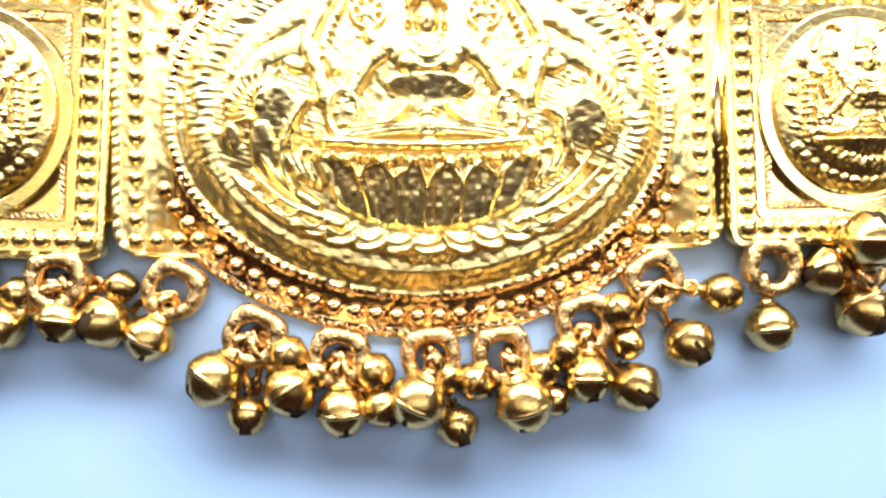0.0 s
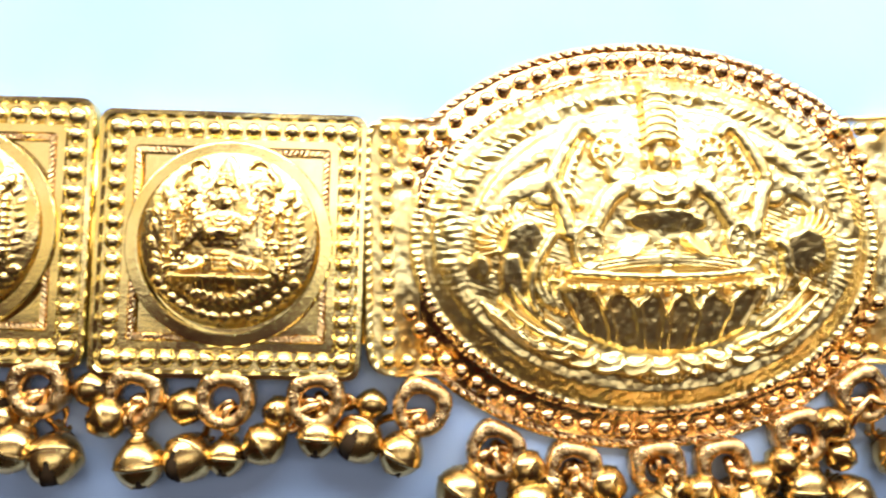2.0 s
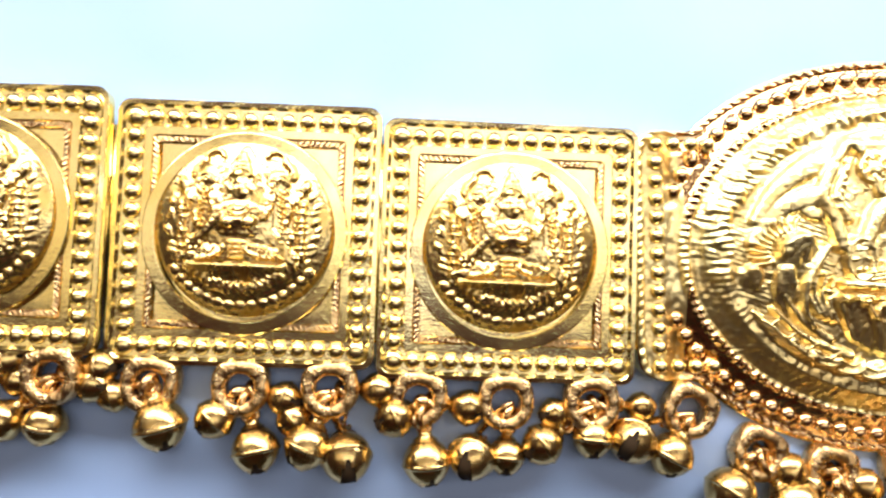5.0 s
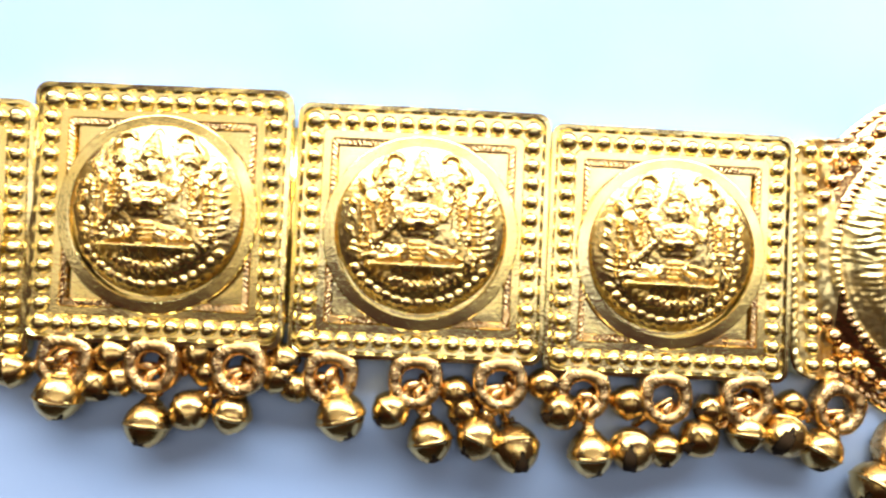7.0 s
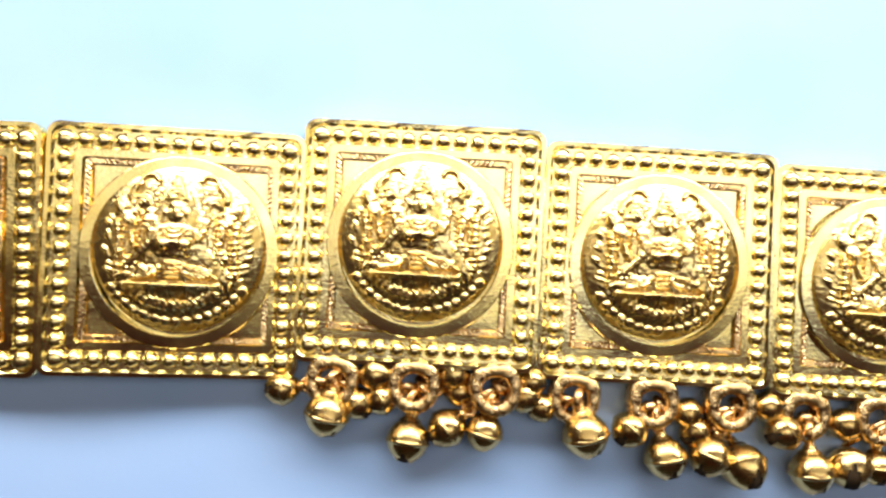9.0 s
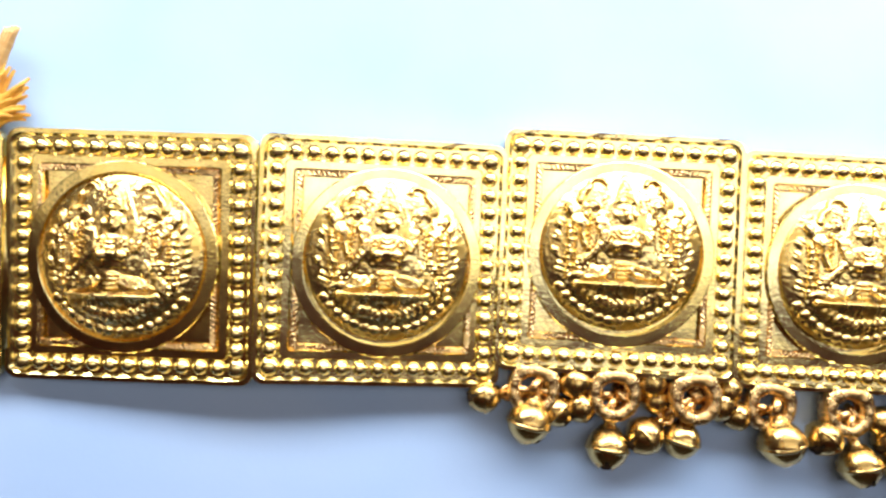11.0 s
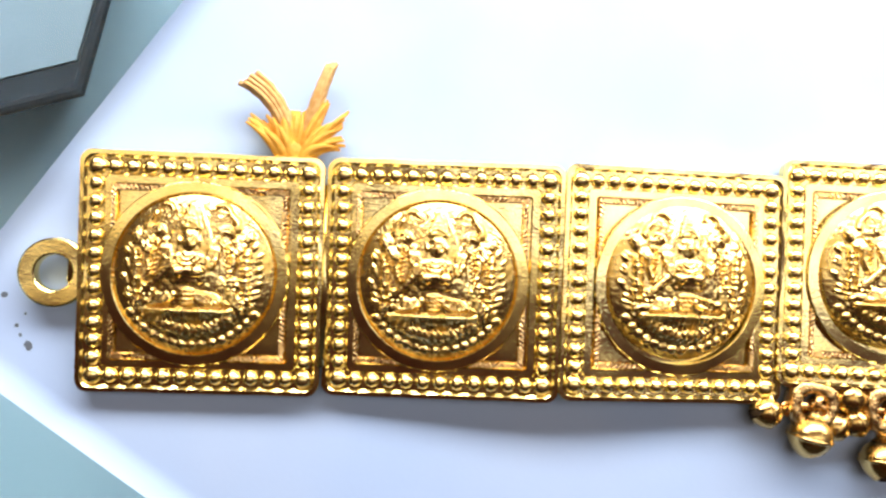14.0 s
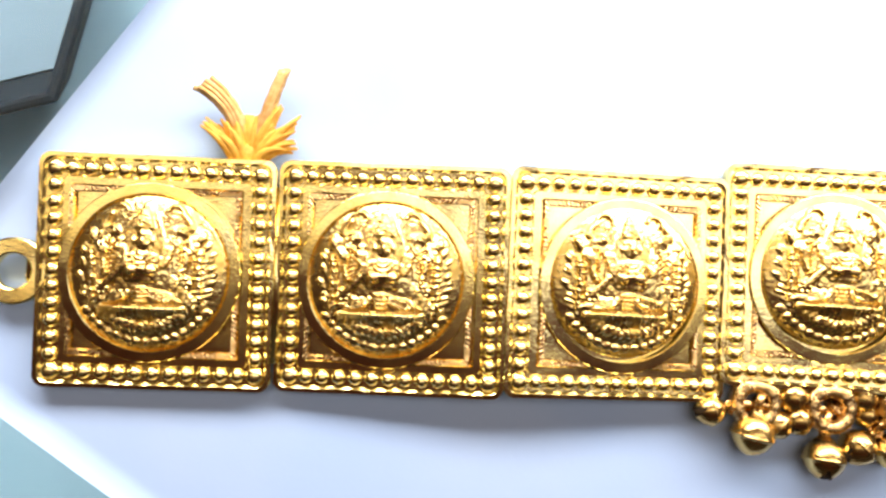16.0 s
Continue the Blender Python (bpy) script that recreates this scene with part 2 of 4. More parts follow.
def medallion_height(X, Y):
    """The stamped round picture of a link: a plain seated shape on a smooth ground, with bosses, posts and beaded swags."""
    R2 = (X * X + Y * Y) / 149.0
    H = 2.3 * np.clip(1 - R2, 0, 1) + 0.5 * np.sqrt(np.clip(1 - R2, 0, 1))
    top = np.zeros_like(X)

    def put(h):
        np.maximum(top, h, out=top)

    # pointed back slab with a fine edge, then the tall banded cap and the head
    put(0.45 * smooth(1.0, 0.9, (X / (4.4 - 0.38 * np.clip(Y - 2, 0, 9))) ** 2 + ((Y - 3) / 8.2) ** 6))
    put(smooth(1.0, 0.7, np.abs(X + 0.2) / np.clip(1.5 - 0.33 * (Y - 6.8), 0.3, 1.6)) * smooth(6.3, 6.9, Y) * smooth(10.6, 10.0, Y) * 1.3)
    for k in range(4):
        put(arc(X, Y, -0.2, 6.4 + 0.75 * k, 1.5 - 0.24 * k, 15, 165, 0.2, 1.75 - 0.1 * k))
    put(ell(X, Y, -0.2, 5.3, 1.3, 1.95, 1.5))
    put(ell(X, Y, -0.2, 5.0, 0.25, 0.55, 2.05))
    for s in (-1, 1):
        put(ell(X, Y, -0.2 + 1.45 * s, 5.0, 0.35, 0.8, 1.3))
    # shoulders, necklace, chest that leans over the waist, stacked girdle
    put(ell(X, Y, -0.2, 2.2, 3.1, 1.3, 1.15))
    for k in range(3):
        put(arc(X, Y, -0.2, 3.4 - 0.3 * k, 1.2 + 0.4 * k, 205, 335, 0.18, 1.6))
    put(facet(X, Y, -0.2, -0.4, 3.2, 1.7, 2.3, 0, 1.0, 0.5))
    for s in (-1, 1):
        put(ell(X, Y, -0.2 + 1.4 * s, 0.5, 1.15, 1.0, 2.5))
    for k in range(4):
        put(ell(X, Y, -0.4, -2.2 - 0.65 * k, 1.3 - 0.05 * k, 0.3, 1.9))
    # folded legs: one long smooth thigh and one under a broad fall of cloth
    put(facet(X, Y, -4.6, -3.5, 3.4, 1.15, 2.2, 12, -1.0, 0.5))
    put(ell(X, Y, -6.6, -4.3, 1.3, 0.9, 1.5))
    put(facet(X, Y, 3.0, -3.3, 2.6, 1.15, 2.2, -10, -1.0, 0.5))
    put(facet(X, Y, 5.4, -2.6, 1.2, 3.6, 2.0, 38, -1.0, 0.5))
    put(curve(X, Y, ((-2.6, 1.4), (-4.4, -0.4), (-6.2, -2.3)), 0.75, 1.4, 0.6))
    for k in range(4):
        put(curve(X, Y, ((1.2 + 0.7 * k, -2.4 - 0.1 * k), (2.6 + 0.8 * k, -3.2 - 0.2 * k), (3.6 + 0.8 * k, -4.4)), 0.13, 2.1))
    for s in (-1, 1):
        # flower in each lower palm
        fx, fy = (6.0, -1.4) if s > 0 else (-6.2, -2.4)
        put(ell(X, Y, fx, fy, 1.15, 1.15, 1.2))
        for k in range(6):
            put(ell(X, Y, fx + 0.8 * math.cos(1.05 * k), fy + 0.8 * math.sin(1.05 * k), 0.4, 0.36, 1.4, 60 * k))
        # raised arm: smooth sloping face with a notched outer edge
        put(facet(X, Y, 3.4 * s, 3.2, 1.05, 2.9, 2.0, -12 * s, -1.0, 0.5))
        for k in range(7):
            put(ell(X, Y, (4.9 + 0.12 * k) * s, 4.4 - 0.75 * k, 0.55, 0.22, 1.6, -35 * s))
        # boss with curled hook above and sloping body beside it
        put(facet(X, Y, 5.0 * s, 6.1, 1.35, 1.25, 1.7))
        for k in range(4):
            put(arc(X, Y, 5.0 * s, 6.1, 0.5 + 0.32 * k, 20 + 40 * k, 200 + 40 * k, 0.13, 1.7 - 0.15 * k))
        put(arc(X, Y, 4.1 * s, 9.2, 1.25, 330 if s > 0 else 10, 525 if s > 0 else 205, 0.3, 1.5))
        put(curve(X, Y, ((5.3 * s, 9.2), (6.2 * s, 8.2), (6.6 * s, 7.0)), 0.4, 1.4, 0.7))
        put(facet(X, Y, 7.2 * s, 5.0, 1.1, 2.3, 1.8, -16 * s, -1.0, 0.5))
        put(ell(X, Y, 8.2 * s, 5.6, 0.7, 1.2, 1.5, -20 * s))
        put(curve(X, Y, ((6.0 * s, 3.8), (6.3 * s, 2.0), (5.9 * s, 0.4)), 0.6, 1.2, 0.4))
        # banded post
        put(curve(X, Y, ((8.2 * s, 3.4), (8.0 * s, 0.0), (8.2 * s, -4.4)), 0.42, 1.2))
        for k in range(8):
            put(ell(X, Y, (8.1 + 0.1 * math.sin(2.9 * k)) * s, 3.0 - 0.95 * k + 0.12 * math.sin(1.9 * k + s), 0.62, 0.24, 1.5, 8 * math.sin(3.7 * k + s)))
        put(curve(X, Y, ((7.2 * s, 2.6), (7.1 * s, 0.0), (7.2 * s, -3.2)), 0.22, 0.9))
        # stacked small leaves down the rim
        for k in range(11):
            b = radians(22 - 6.2 * k + 1.5 * math.sin(2.9 * k + s))
            cx, cy = (9.9 + 0.25 * math.sin(1.9 * k)) * math.cos(b) * s, 10.3 * math.sin(b) + 0.3
            put(ell(X, Y, cx, cy, 0.7 + 0.2 * math.sin(3.1 * k), 0.34 + 0.06 * math.sin(2.6 * k + s), 0.5 + 0.2 * math.sin(2.3 * k + s), s * (48 - 3 * k + 14 * math.sin(1.7 * k + s))))
    # seat: fringed lip over a deep ribbed hollow, its scroll end
    foot = -7.9 + 2.2 * np.clip(np.abs(X + 0.4) / 7.2, 0, 1.2) ** 2
    front = np.clip((Y - foot) / (-5.4 - foot), 0, 1) * (Y < -5.4) * smooth(7.3, 6.9, np.abs(X + 0.4))
    put(1.9 * front + 0.12 * (front > 0) * np.cos(X * 8.0))
    put(cap(X, Y, -7.2, -5.2, 6.0, -5.3, 0.36, 2.1))
    for k in range(25):
        put(ell(X, Y, -7.1 + 0.53 * k, -5.3 + 0.06 * math.sin(2.1 * k), 0.2, 0.34, 2.3))
    put(ell(X, Y, 5.9, -5.4, 0.8, 0.8, 2.1))
    # inner swag of small leaves and outer swag of round beads, each above a steep smooth face
    rho, way = np.hypot(X, Y - 0.6), np.degrees(np.arctan2(Y - 0.6, X)) % 360
    span = smooth(206, 220, way) * smooth(334, 320, way)
    put(span * np.clip((rho - 8.2) / 0.4, 0, 1) * np.clip((10.9 - rho) / 1.5, 0, 1) * 0.95)
    for k in range(19):
        a = radians(212 + 116 * k / 18)
        q = 9.0 + 0.12 * math.sin(2.7 * k)
        put(ell(X, Y, q * math.cos(a), 0.6 + q * math.sin(a), 0.42, 0.85, 1.5, math.degrees(a) + 90 + 25 * math.sin(2.2 * k)))
        put(ell(X, Y, (q - 0.6) * math.cos(a + 0.04), 0.6 + (q - 0.6) * math.sin(a + 0.04), 0.4, 0.4, 1.3))
    for k in range(15):
        a = radians(216 + 108 * k / 14)
        put(ell(X, Y, 11.3 * math.cos(a), 0.5 + 11.3 * math.sin(a), 0.85, 0.8, 1.1))
    fine = 0.12 * crumbs(X, Y, 0.55, 3) * smooth(0.35, 0.6, top) * smooth(2.0, 1.2, top) + 0.03 * crumbs(X, Y, 0.5, 5)
    edge = np.clip((12.15 - np.hypot(X, Y)) / 0.3, 0, 1)
    return (0.3 + H + 0.49 * top + fine) * edge


def polar_sheet(radius, nr, na, height, z0, power=1.0, soften=1):
    """A sheet of heights over a star-shaped outline."""
    s = (np.arange(1, nr + 1) / nr) ** power
    a = np.arange(na) * 2 * np.pi / na
    R = radius(a)
    X, Y = s[:, None] * R * np.cos(a), s[:, None] * R * np.sin(a)
    Z = height(X, Y) + z0
    for _ in range(soften):
        Z = 0.5 * Z + 0.25 * (np.roll(Z, 1, 1) + np.roll(Z, -1, 1))
        Z[1:-1] = 0.5 * Z[1:-1] + 0.25 * (Z[:-2] + Z[2:])
    zc = float(height(np.zeros((1, 1)), np.zeros((1, 1)))[0, 0]) + z0
    verts = [(0, 0, zc)] + np.stack([X, Y, Z], -1).reshape(-1, 3).tolist()
    faces = [(0, 1 + i, 1 + (i + 1) % na) for i in range(na)]
    for k in range(nr - 1):
        b, c = 1 + k * na, 1 + (k + 1) * na
        faces += [(b + i, c + i, c + (i + 1) % na, b + (i + 1) % na) for i in range(na)]
    return verts, faces


# ---------------------------------------------------------------- the setting
def box(name, x0, x1, y0, y1, z0, z1, mat, label, category):
    v = [(x, y, z) for z in (z0, z1) for x, y in ((x0, y0), (x1, y0), (x1, y1), (x0, y1))]
    f = [(3, 2, 1, 0), (4, 5, 6, 7), (0, 1, 5, 4), (1, 2, 6, 5), (2, 3, 7, 6), (3, 0, 4, 7)]
    me = mesh_of(name, np.array(v) * 1000, f, mat, smooth=False)
    return tagged(new(name, me), label, category, kind="structure")


# room shell out of view, added to shape what the gold mirrors
box("floor", -1.8, 1.8, -1.5, 1.9, -0.96, -0.9, floor_mat, "dull brown tiled floor of the shop", "floor")
box("ceiling", -1.8, 1.8, -1.5, 1.9, 1.8, 1.86, ceil_mat, "added red-brown ceiling out of view, for red reflections in the gold", "ceiling")
box("wall_south", -1.8, 1.8, -1.56, -1.5, 1.1, 1.8, wall_dark, "added brown wall out of view, for dark reflections in the gold", "wall")
# unseen dark strip of wall added to darken the bells' lower halves
box("dark_low_wall", -1.8, 1.8, -1.56, -1.495, -0.9, 1.1, low_wall_mat, "added dark lower wall out of view, for dark reflections in the bells", "wall")
box("wall_north", -1.8, 1.8, 1.9, 1.96, -0.9, 1.8, wall_mat, "plain pale grey wall", "wall")
box("wall_west", -1.86, -1.8, -1.5, 1.9, -0.9, 1.8, wall_dark, "added dark brown side wall out of view", "wall")
box("wall_east", 1.8, 1.86, -1.5, 1.9, -0.9, 1.8, wall_dark, "added dark brown side wall out of view", "wall")
box("shelf", -0.62, 0.42, -0.34, 0.42, -0.095, -0.080, shelf_mat, "blue-grey shelf board under the glass counter top", "shelf")
for nm, x0, x1, y0, y1 in (("counter_side", -0.64, -0.62, -0.36, 0.44), ("counter_side", 0.42, 0.44, -0.36, 0.44),
                           ("counter_front", -0.62, 0.42, -0.36, -0.34), ("counter_back", -0.62, 0.42, 0.42, 0.44)):
    box(nm, x0, x1, y0, y1, -0.9, -0.0085, wall_mat, "pale laminated counter panel under the glass top", "counter")
glass_top = box("glass_top", -0.64, 0.44, -0.36, 0.44, -0.0084, -0.0004, glass_mat, "clear glass counter top under the paper", "counter")
glass_top.visible_shadow = False


def sheet_of_paper():
    """A white sheet, its corner at (-285.6, -11.5), with soft waves."""
    nu, nv, lu, lv = 60, 84, 297.0, 420.0
    ud, vd = (math.cos(radians(55.6)), math.sin(radians(55.6))), (math.cos(radians(-34.2)), math.sin(radians(-34.2)))
    top, n = [], (nu + 1) * (nv + 1)
    for i in range(nu + 1):
        for j in range(nv + 1):
            u, v = lu * i / nu, lv * j / nv
            top.append((-285.6 + u * ud[0] + v * vd[0], -11.5 + u * ud[1] + v * vd[1], 0.0))
    verts = [(x, y, 0.0) for x, y, _ in top] + [(x, y, -0.3) for x, y, _ in top]
    q = lambda i, j: i * (nv + 1) + j  # noqa: E731
    faces = []
    for i in range(nu):
        for j in range(nv):
            faces.append((q(i, j), q(i, j + 1), q(i + 1, j + 1), q(i + 1, j))[::-1])
            faces.append(tuple(n + k for k in (q(i, j), q(i, j + 1), q(i + 1, j + 1), q(i + 1, j))))
    rim = [q(i, 0) for i in range(nu + 1)] + [q(nu, j) for j in range(1, nv + 1)] + [q(i, nv) for i in range(nu - 1, -1, -1)] + [q(0, j) for j in range(nv - 1, 0, -1)]
    for a, b in zip(rim, rim[1:] + rim[:1]):
        faces.append((a, b, n + b, n + a))
    ob = tagged(new("paper_sheet", mesh_of("paper_sheet", verts, faces, paper_mat)), "large white sheet of paper lying on the glass counter", "paper")
    rng = random.Random(4)
    for x, y, r in ((-269.3, -12.6, 0.75), (-271.2, -9.6, 0.35), (-273.3, -5.0, 0.6), (-270.6, -11.0, 0.3), (-270.0, -7.8, 0.22)):
        lp = [(x + r * (0.6 + 0.6 * rng.random()) * math.cos(k * 0.628), y + r * (0.6 + 0.6 * rng.random()) * math.sin(k * 0.628), 0.03) for k in range(10)]
        lo = [(a, b, 0.001) for a, b, _ in lp]
        part("stain", mesh_of("stain", *stacked([lo, lp]), speck_mat, smooth=False), ob, label="small dark grey smudge")
    return ob


sheet_of_paper()


def hex_tray():
    """A six-sided dark tray with leaning sides on the shelf under the glass."""
    root = tagged(new("tray"), "six-sided dark tray with a pale base on the shelf", "tray")
    root.matrix_basis = mm(-326.0, 75.0, -80.0, 0, 0, -42.1)

    def ring(r, z):
        return [(r * math.cos(radians(60 * k)), r * math.sin(radians(60 * k)), z) for k in range(6)]

    part("base", mesh_of("tray_base", *stacked([ring(34.5, 0.5), ring(34.5, 3)]), tray_mat, smooth=False), root, label="pale blue-grey base")
    loops = [ring(34, 0), ring(37.5, 0), ring(60, 38.5), ring(59.6, 39.6), ring(58.6, 40), ring(57.4, 39.6), ring(34.8, 2.2), ring(34, 0)]
    part("rim", mesh_of("tray_rim", *stacked(loops, False, False), rim_mat, smooth=False), root, label="dark leaning side")


hex_tray()

# ---------------------------------------------------------------- the belt
belt = tagged(new("belt"), "gold-plated ceremonial waist belt of hinged embossed plaques lying on white paper", "belt")


def plaque_base(seed):
    """The square plate with rounded corners; its edges are a little uneven."""
    L = [(17.5, 0.0, 1.6), (18.15, 0.4, 1.9), (18.2, 2.0, 1.9), (18.12, 2.2, 1.8), (17.5, 2.25, 1.5), (17.1, 1.85, 1.3), (14.6, 1.75, 0.9),
         (14.4, 2.0, 0.8), (13.3, 2.0, 0.6), (13.1, 1.3, 0.5)]
    loops = []
    for k, (h, z, r) in enumerate(L):
        lp = []
        corner = rounded_rect(h, h + 0.05, r, z)
        for (ax, ay, _), (bx, by, _) in zip(corner, corner[1:] + corner[:1]):
            n = 16 if math.hypot(bx - ax, by - ay) > 8 else 1
            lp += [(ax + (bx - ax) * i / n, ay + (by - ay) * i / n) for i in range(n)]
        amp = 0.08 if 1 <= k <= 5 else 0.02
        loops.append([(x + amp * noise.noise((x * 0.35, y * 0.35, seed)), y + amp * noise.noise((x * 0.35, y * 0.35, seed + 9)),
                       z + 0.5 * amp * noise.noise((x * 0.5, y * 0.5, seed + 20 + k))) for x, y in lp])
    return stacked(loops)


def inner_frame():
    """A milled thin ridge round the field."""
    verts, faces, n, c = [], [], 70, 12.75
    path = []
    for (ax, ay), (bx, by) in (((-c, -c), (c, -c)), ((c, -c), (c, c)), ((c, c), (-c, c)), ((-c, c), (-c, -c))):
        path += [(ax + (bx - ax) * k / n, ay + (by - ay) * k / n) for k in range(n)]
    m = len(path)
    for k, (x, y) in enumerate(path):
        s = 0.11 if k % 2 else 0.0
        q = (c - 0.5) / c, (c + 0.45) / c
        verts += [(x * q[0], y * q[0], 1.76), (x * (q[0] + 0.012), y * (q[0] + 0.012), 2.05 + s), (x * (q[1] - 0.012), y * (q[1] - 0.012), 2.05 + s), (x * q[1], y * q[1], 1.76)]
    for k in range(m):
        j = (k + 1) % m
        faces += [(k * 4 + i, j * 4 + i, j * 4 + i + 1, k * 4 + i + 1) for i in range(3)]
    return verts, faces


def bead_mesh(r, h, seg=9, mat=gold_bead):
    verts, faces = [(0, 0, h)], []
    prof = [(0.5 * r, 0.87 * h), (0.87 * r, 0.5 * h), (r, 0.0)]
    for q, z in prof:
        verts += [(q * math.cos(2 * math.pi * k / seg), q * math.sin(2 * math.pi * k / seg), z) for k in range(seg)]
    faces += [(0, 1 + k, 1 + (k + 1) % seg) for k in range(seg)]
    for a in range(2):
        faces += [(1 + a * seg + k, 1 + (a + 1) * seg + k, 1 + (a + 1) * seg + (k + 1) % seg, 1 + a * seg + (k + 1) % seg) for k in range(seg)]
    return mesh_of("bead", verts, faces, mat)


ME_FRAME = mesh_of("inner_frame", *inner_frame(), gold_cast, smooth=False)
ME_RING = mesh_of("medallion_ring", *lathe([(14.05, 1.2), (14.0, 2.3), (13.85, 2.5), (13.8, 2.52), (12.35, 2.6), (12.3, 2.58), (12.15, 2.4), (12.1, 1.6)], 128), gold_plate, smooth=False)
ME_RELIEF = mesh_of("medallion_relief", *polar_sheet(lambda a: 12.2 + 0 * a, 150, 520, medallion_height, 1.95, 0.8, 1), gold_relief)
ME_BEAD = bead_mesh(1.22, 1.2, 12)
ME_CORNER = bead_mesh(1.5, 1.05, 10)
ME_SMALL = bead_mesh(1.1, 1.05, 10)
# rim beads take the brim's darkened copper
ME_RIM = bead_mesh(1.27, 1.15, 10, gold_brim_dim)


def hanging_ring():
    """A cast ring with a flat shoulder towards the plate, ribbed round its band."""
    verts, faces, n, m = [], [], 48, 10
    for k in range(n):
        a = 2 * math.pi * k / n
        c, q = math.cos(a), math.sin(a)
        out = 3.95 if q < 0 else 3.95 * (abs(c) ** 3.4 + abs(q) ** 3.4) ** (-1 / 3.4)
        rib = 0.07 * math.sin(9 * a + 0.7) + 0.05 * math.sin(17 * a)
        mid, half = (1.95 + out) / 2, (out - 1.95) / 2
        for i in range(m):
            b = 2 * math.pi * i / m
            w = half * math.copysign(abs(math.cos(b)) ** 0.55, math.cos(b))
            verts.append(((mid + w) * c, (mid + w) * q, (1.7 + rib) * math.copysign(abs(math.sin(b)) ** 0.7, math.sin(b))))
    for k in range(n):
        j = (k + 1) % n
        faces += [(k * m + i, j * m + i, j * m + (i + 1) % m, k * m + (i + 1) % m) for i in range(m)]
    return verts, faces


ME_EYE = mesh_of("eye", *hanging_ring(), gold_cast)
ME_LUG = mesh_of("lug", *stacked([rounded_rect(1.5, 1.2, 0.4, -0.7, 2), rounded_rect(1.5, 1.2, 0.4, 0.7, 2)]), gold_cast)
ME_PIN = mesh_of("hinge_pin", *tube([(0, -14, 0), (0, 0, 0), (0, 14, 0)], [1.0] * 3, 12), gold_plate)


def add_plaque(x, y, z, rx, ry, rz, eyes, label, off=0.0, rise=0.7):
    """One square link. eyes: places of its hanging rings, in its own millimetres; off, rise: by how much its disc is off the middle."""
    p = part("plaque", mesh_of("plaque_base", *plaque_base(x), gold_plate, smooth=False), belt, mm(x, y, z, rx, ry, rz), label)
    part("inner_frame", ME_FRAME, p, mm(0.5 * off, 0, 0))
    part("medallion_ring", ME_RING, p, mm(off, 0, 0))
    part("medallion_relief", ME_RELIEF, p, mm(off, rise, 0))
    c, n = 15.7, 12
    for k in range(n):
        t = -c + 2 * c * k / n
        for bx, by in ((t, -c), (c, t), (-t, c), (-c, -t)):
            part("bead", ME_CORNER if k == 0 else ME_BEAD, p, mm(bx, by, 1.7))
    for ex, ey, turn in eyes:
        part("hanging_ring", ME_EYE, p, mm(ex, ey, 0.9, 0, 0, turn * 0.2 - 8))
        part("lug", ME_LUG, p, mm(ex, -17.6, 1.0))
    return p


PLAIN = "square gold plaque with an embossed medallion and beaded border"
RINGED = "square gold plaque with three cast rings along its lower edge"
EYES = ((-12.0, -21.1, 0), (0.2, -21.2, 40), (12.4, -21.1, 80))
# centre x, y, height, tilts and turn of each link
add_plaque(-243.2, -0.4, 1.0, 2.2, -0.3, 0.6, (), "square gold end plaque with a flat ring at its outer edge", -0.8, 0.0)
add_plaque(-206.4, 0.2, 2.0, 2.6, -4.0, 0.5, (), PLAIN, -0.9, 0.0)
add_plaque(-170.3, 0.9, 2.0, 0.3, 3.6, 0.2, (), PLAIN, 0.8)
add_plaque(-134.4, 3.6, 1.9, -1.2, -3.4, -0.6, EYES, RINGED)
add_plaque(-97.7, 2.1, 1.6, -0.8, -1.6, -0.8, EYES, RINGED)
add_plaque(-61.1, 0.4, 1.5, -0.6, -0.8, -1.0, EYES, RINGED)
add_plaque(55.3, 2.9, 1.4, -0.6, 1.5, 1.6, ((-12.4, -21.1, 10), (0.0, -21.2, 50), (12.0, -21.1, 0)), RINGED)
for x, y in ((-224.7, 0), (-188.3, 0.5), (-152.3, 2.2), (-116.0, 2.8), (-79.4, 1.2), (-42.7, 0.9), (36.6, 2.4)):
    part("hinge_pin", ME_PIN, belt, mm(x, y, 2.0))

# flat ring at the belt's end
end_ring = part("end_ring", mesh_of("end_ring", *lathe([(2.75, 0.2), (2.6, 0.9), (2.75, 1.6), (3.0, 1.8), (4.9, 1.8), (5.2, 1.55), (5.2, 0.3), (4.9, 0.05), (3.0, 0.05)], 72, True), gold_plate, smooth=False),
                belt, mm(-264.9, -1.2, 1.2, 0, 2, 0), "plain flat gold ring")

part("end_lug", mesh_of("end_lug", *stacked([rounded_rect(2.2, 2.4, 0.7, 0.2, 3), rounded_rect(2.2, 2.4, 0.7, 1.3, 3), rounded_rect(1.9, 2.1, 0.6, 1.6, 3)]), gold_plate), belt, mm(-260.9, -0.6, 1.1))

# ---------------------------------------------------------------- the oval centre plaque
OA, OB, OE = 39.2, 28.3, 29.4


def oval_outline(a):
    c, s = np.abs(np.cos(a)) + 1e-9, np.abs(np.sin(a)) + 1e-9
    rect = ((c / 40.1) ** 14 + (s / 18.4) ** 14) ** (-1 / 14)
    oval = 1 / np.sqrt((c / OA) ** 2 + (s / OE) ** 2)
    return np.maximum(rect, oval)


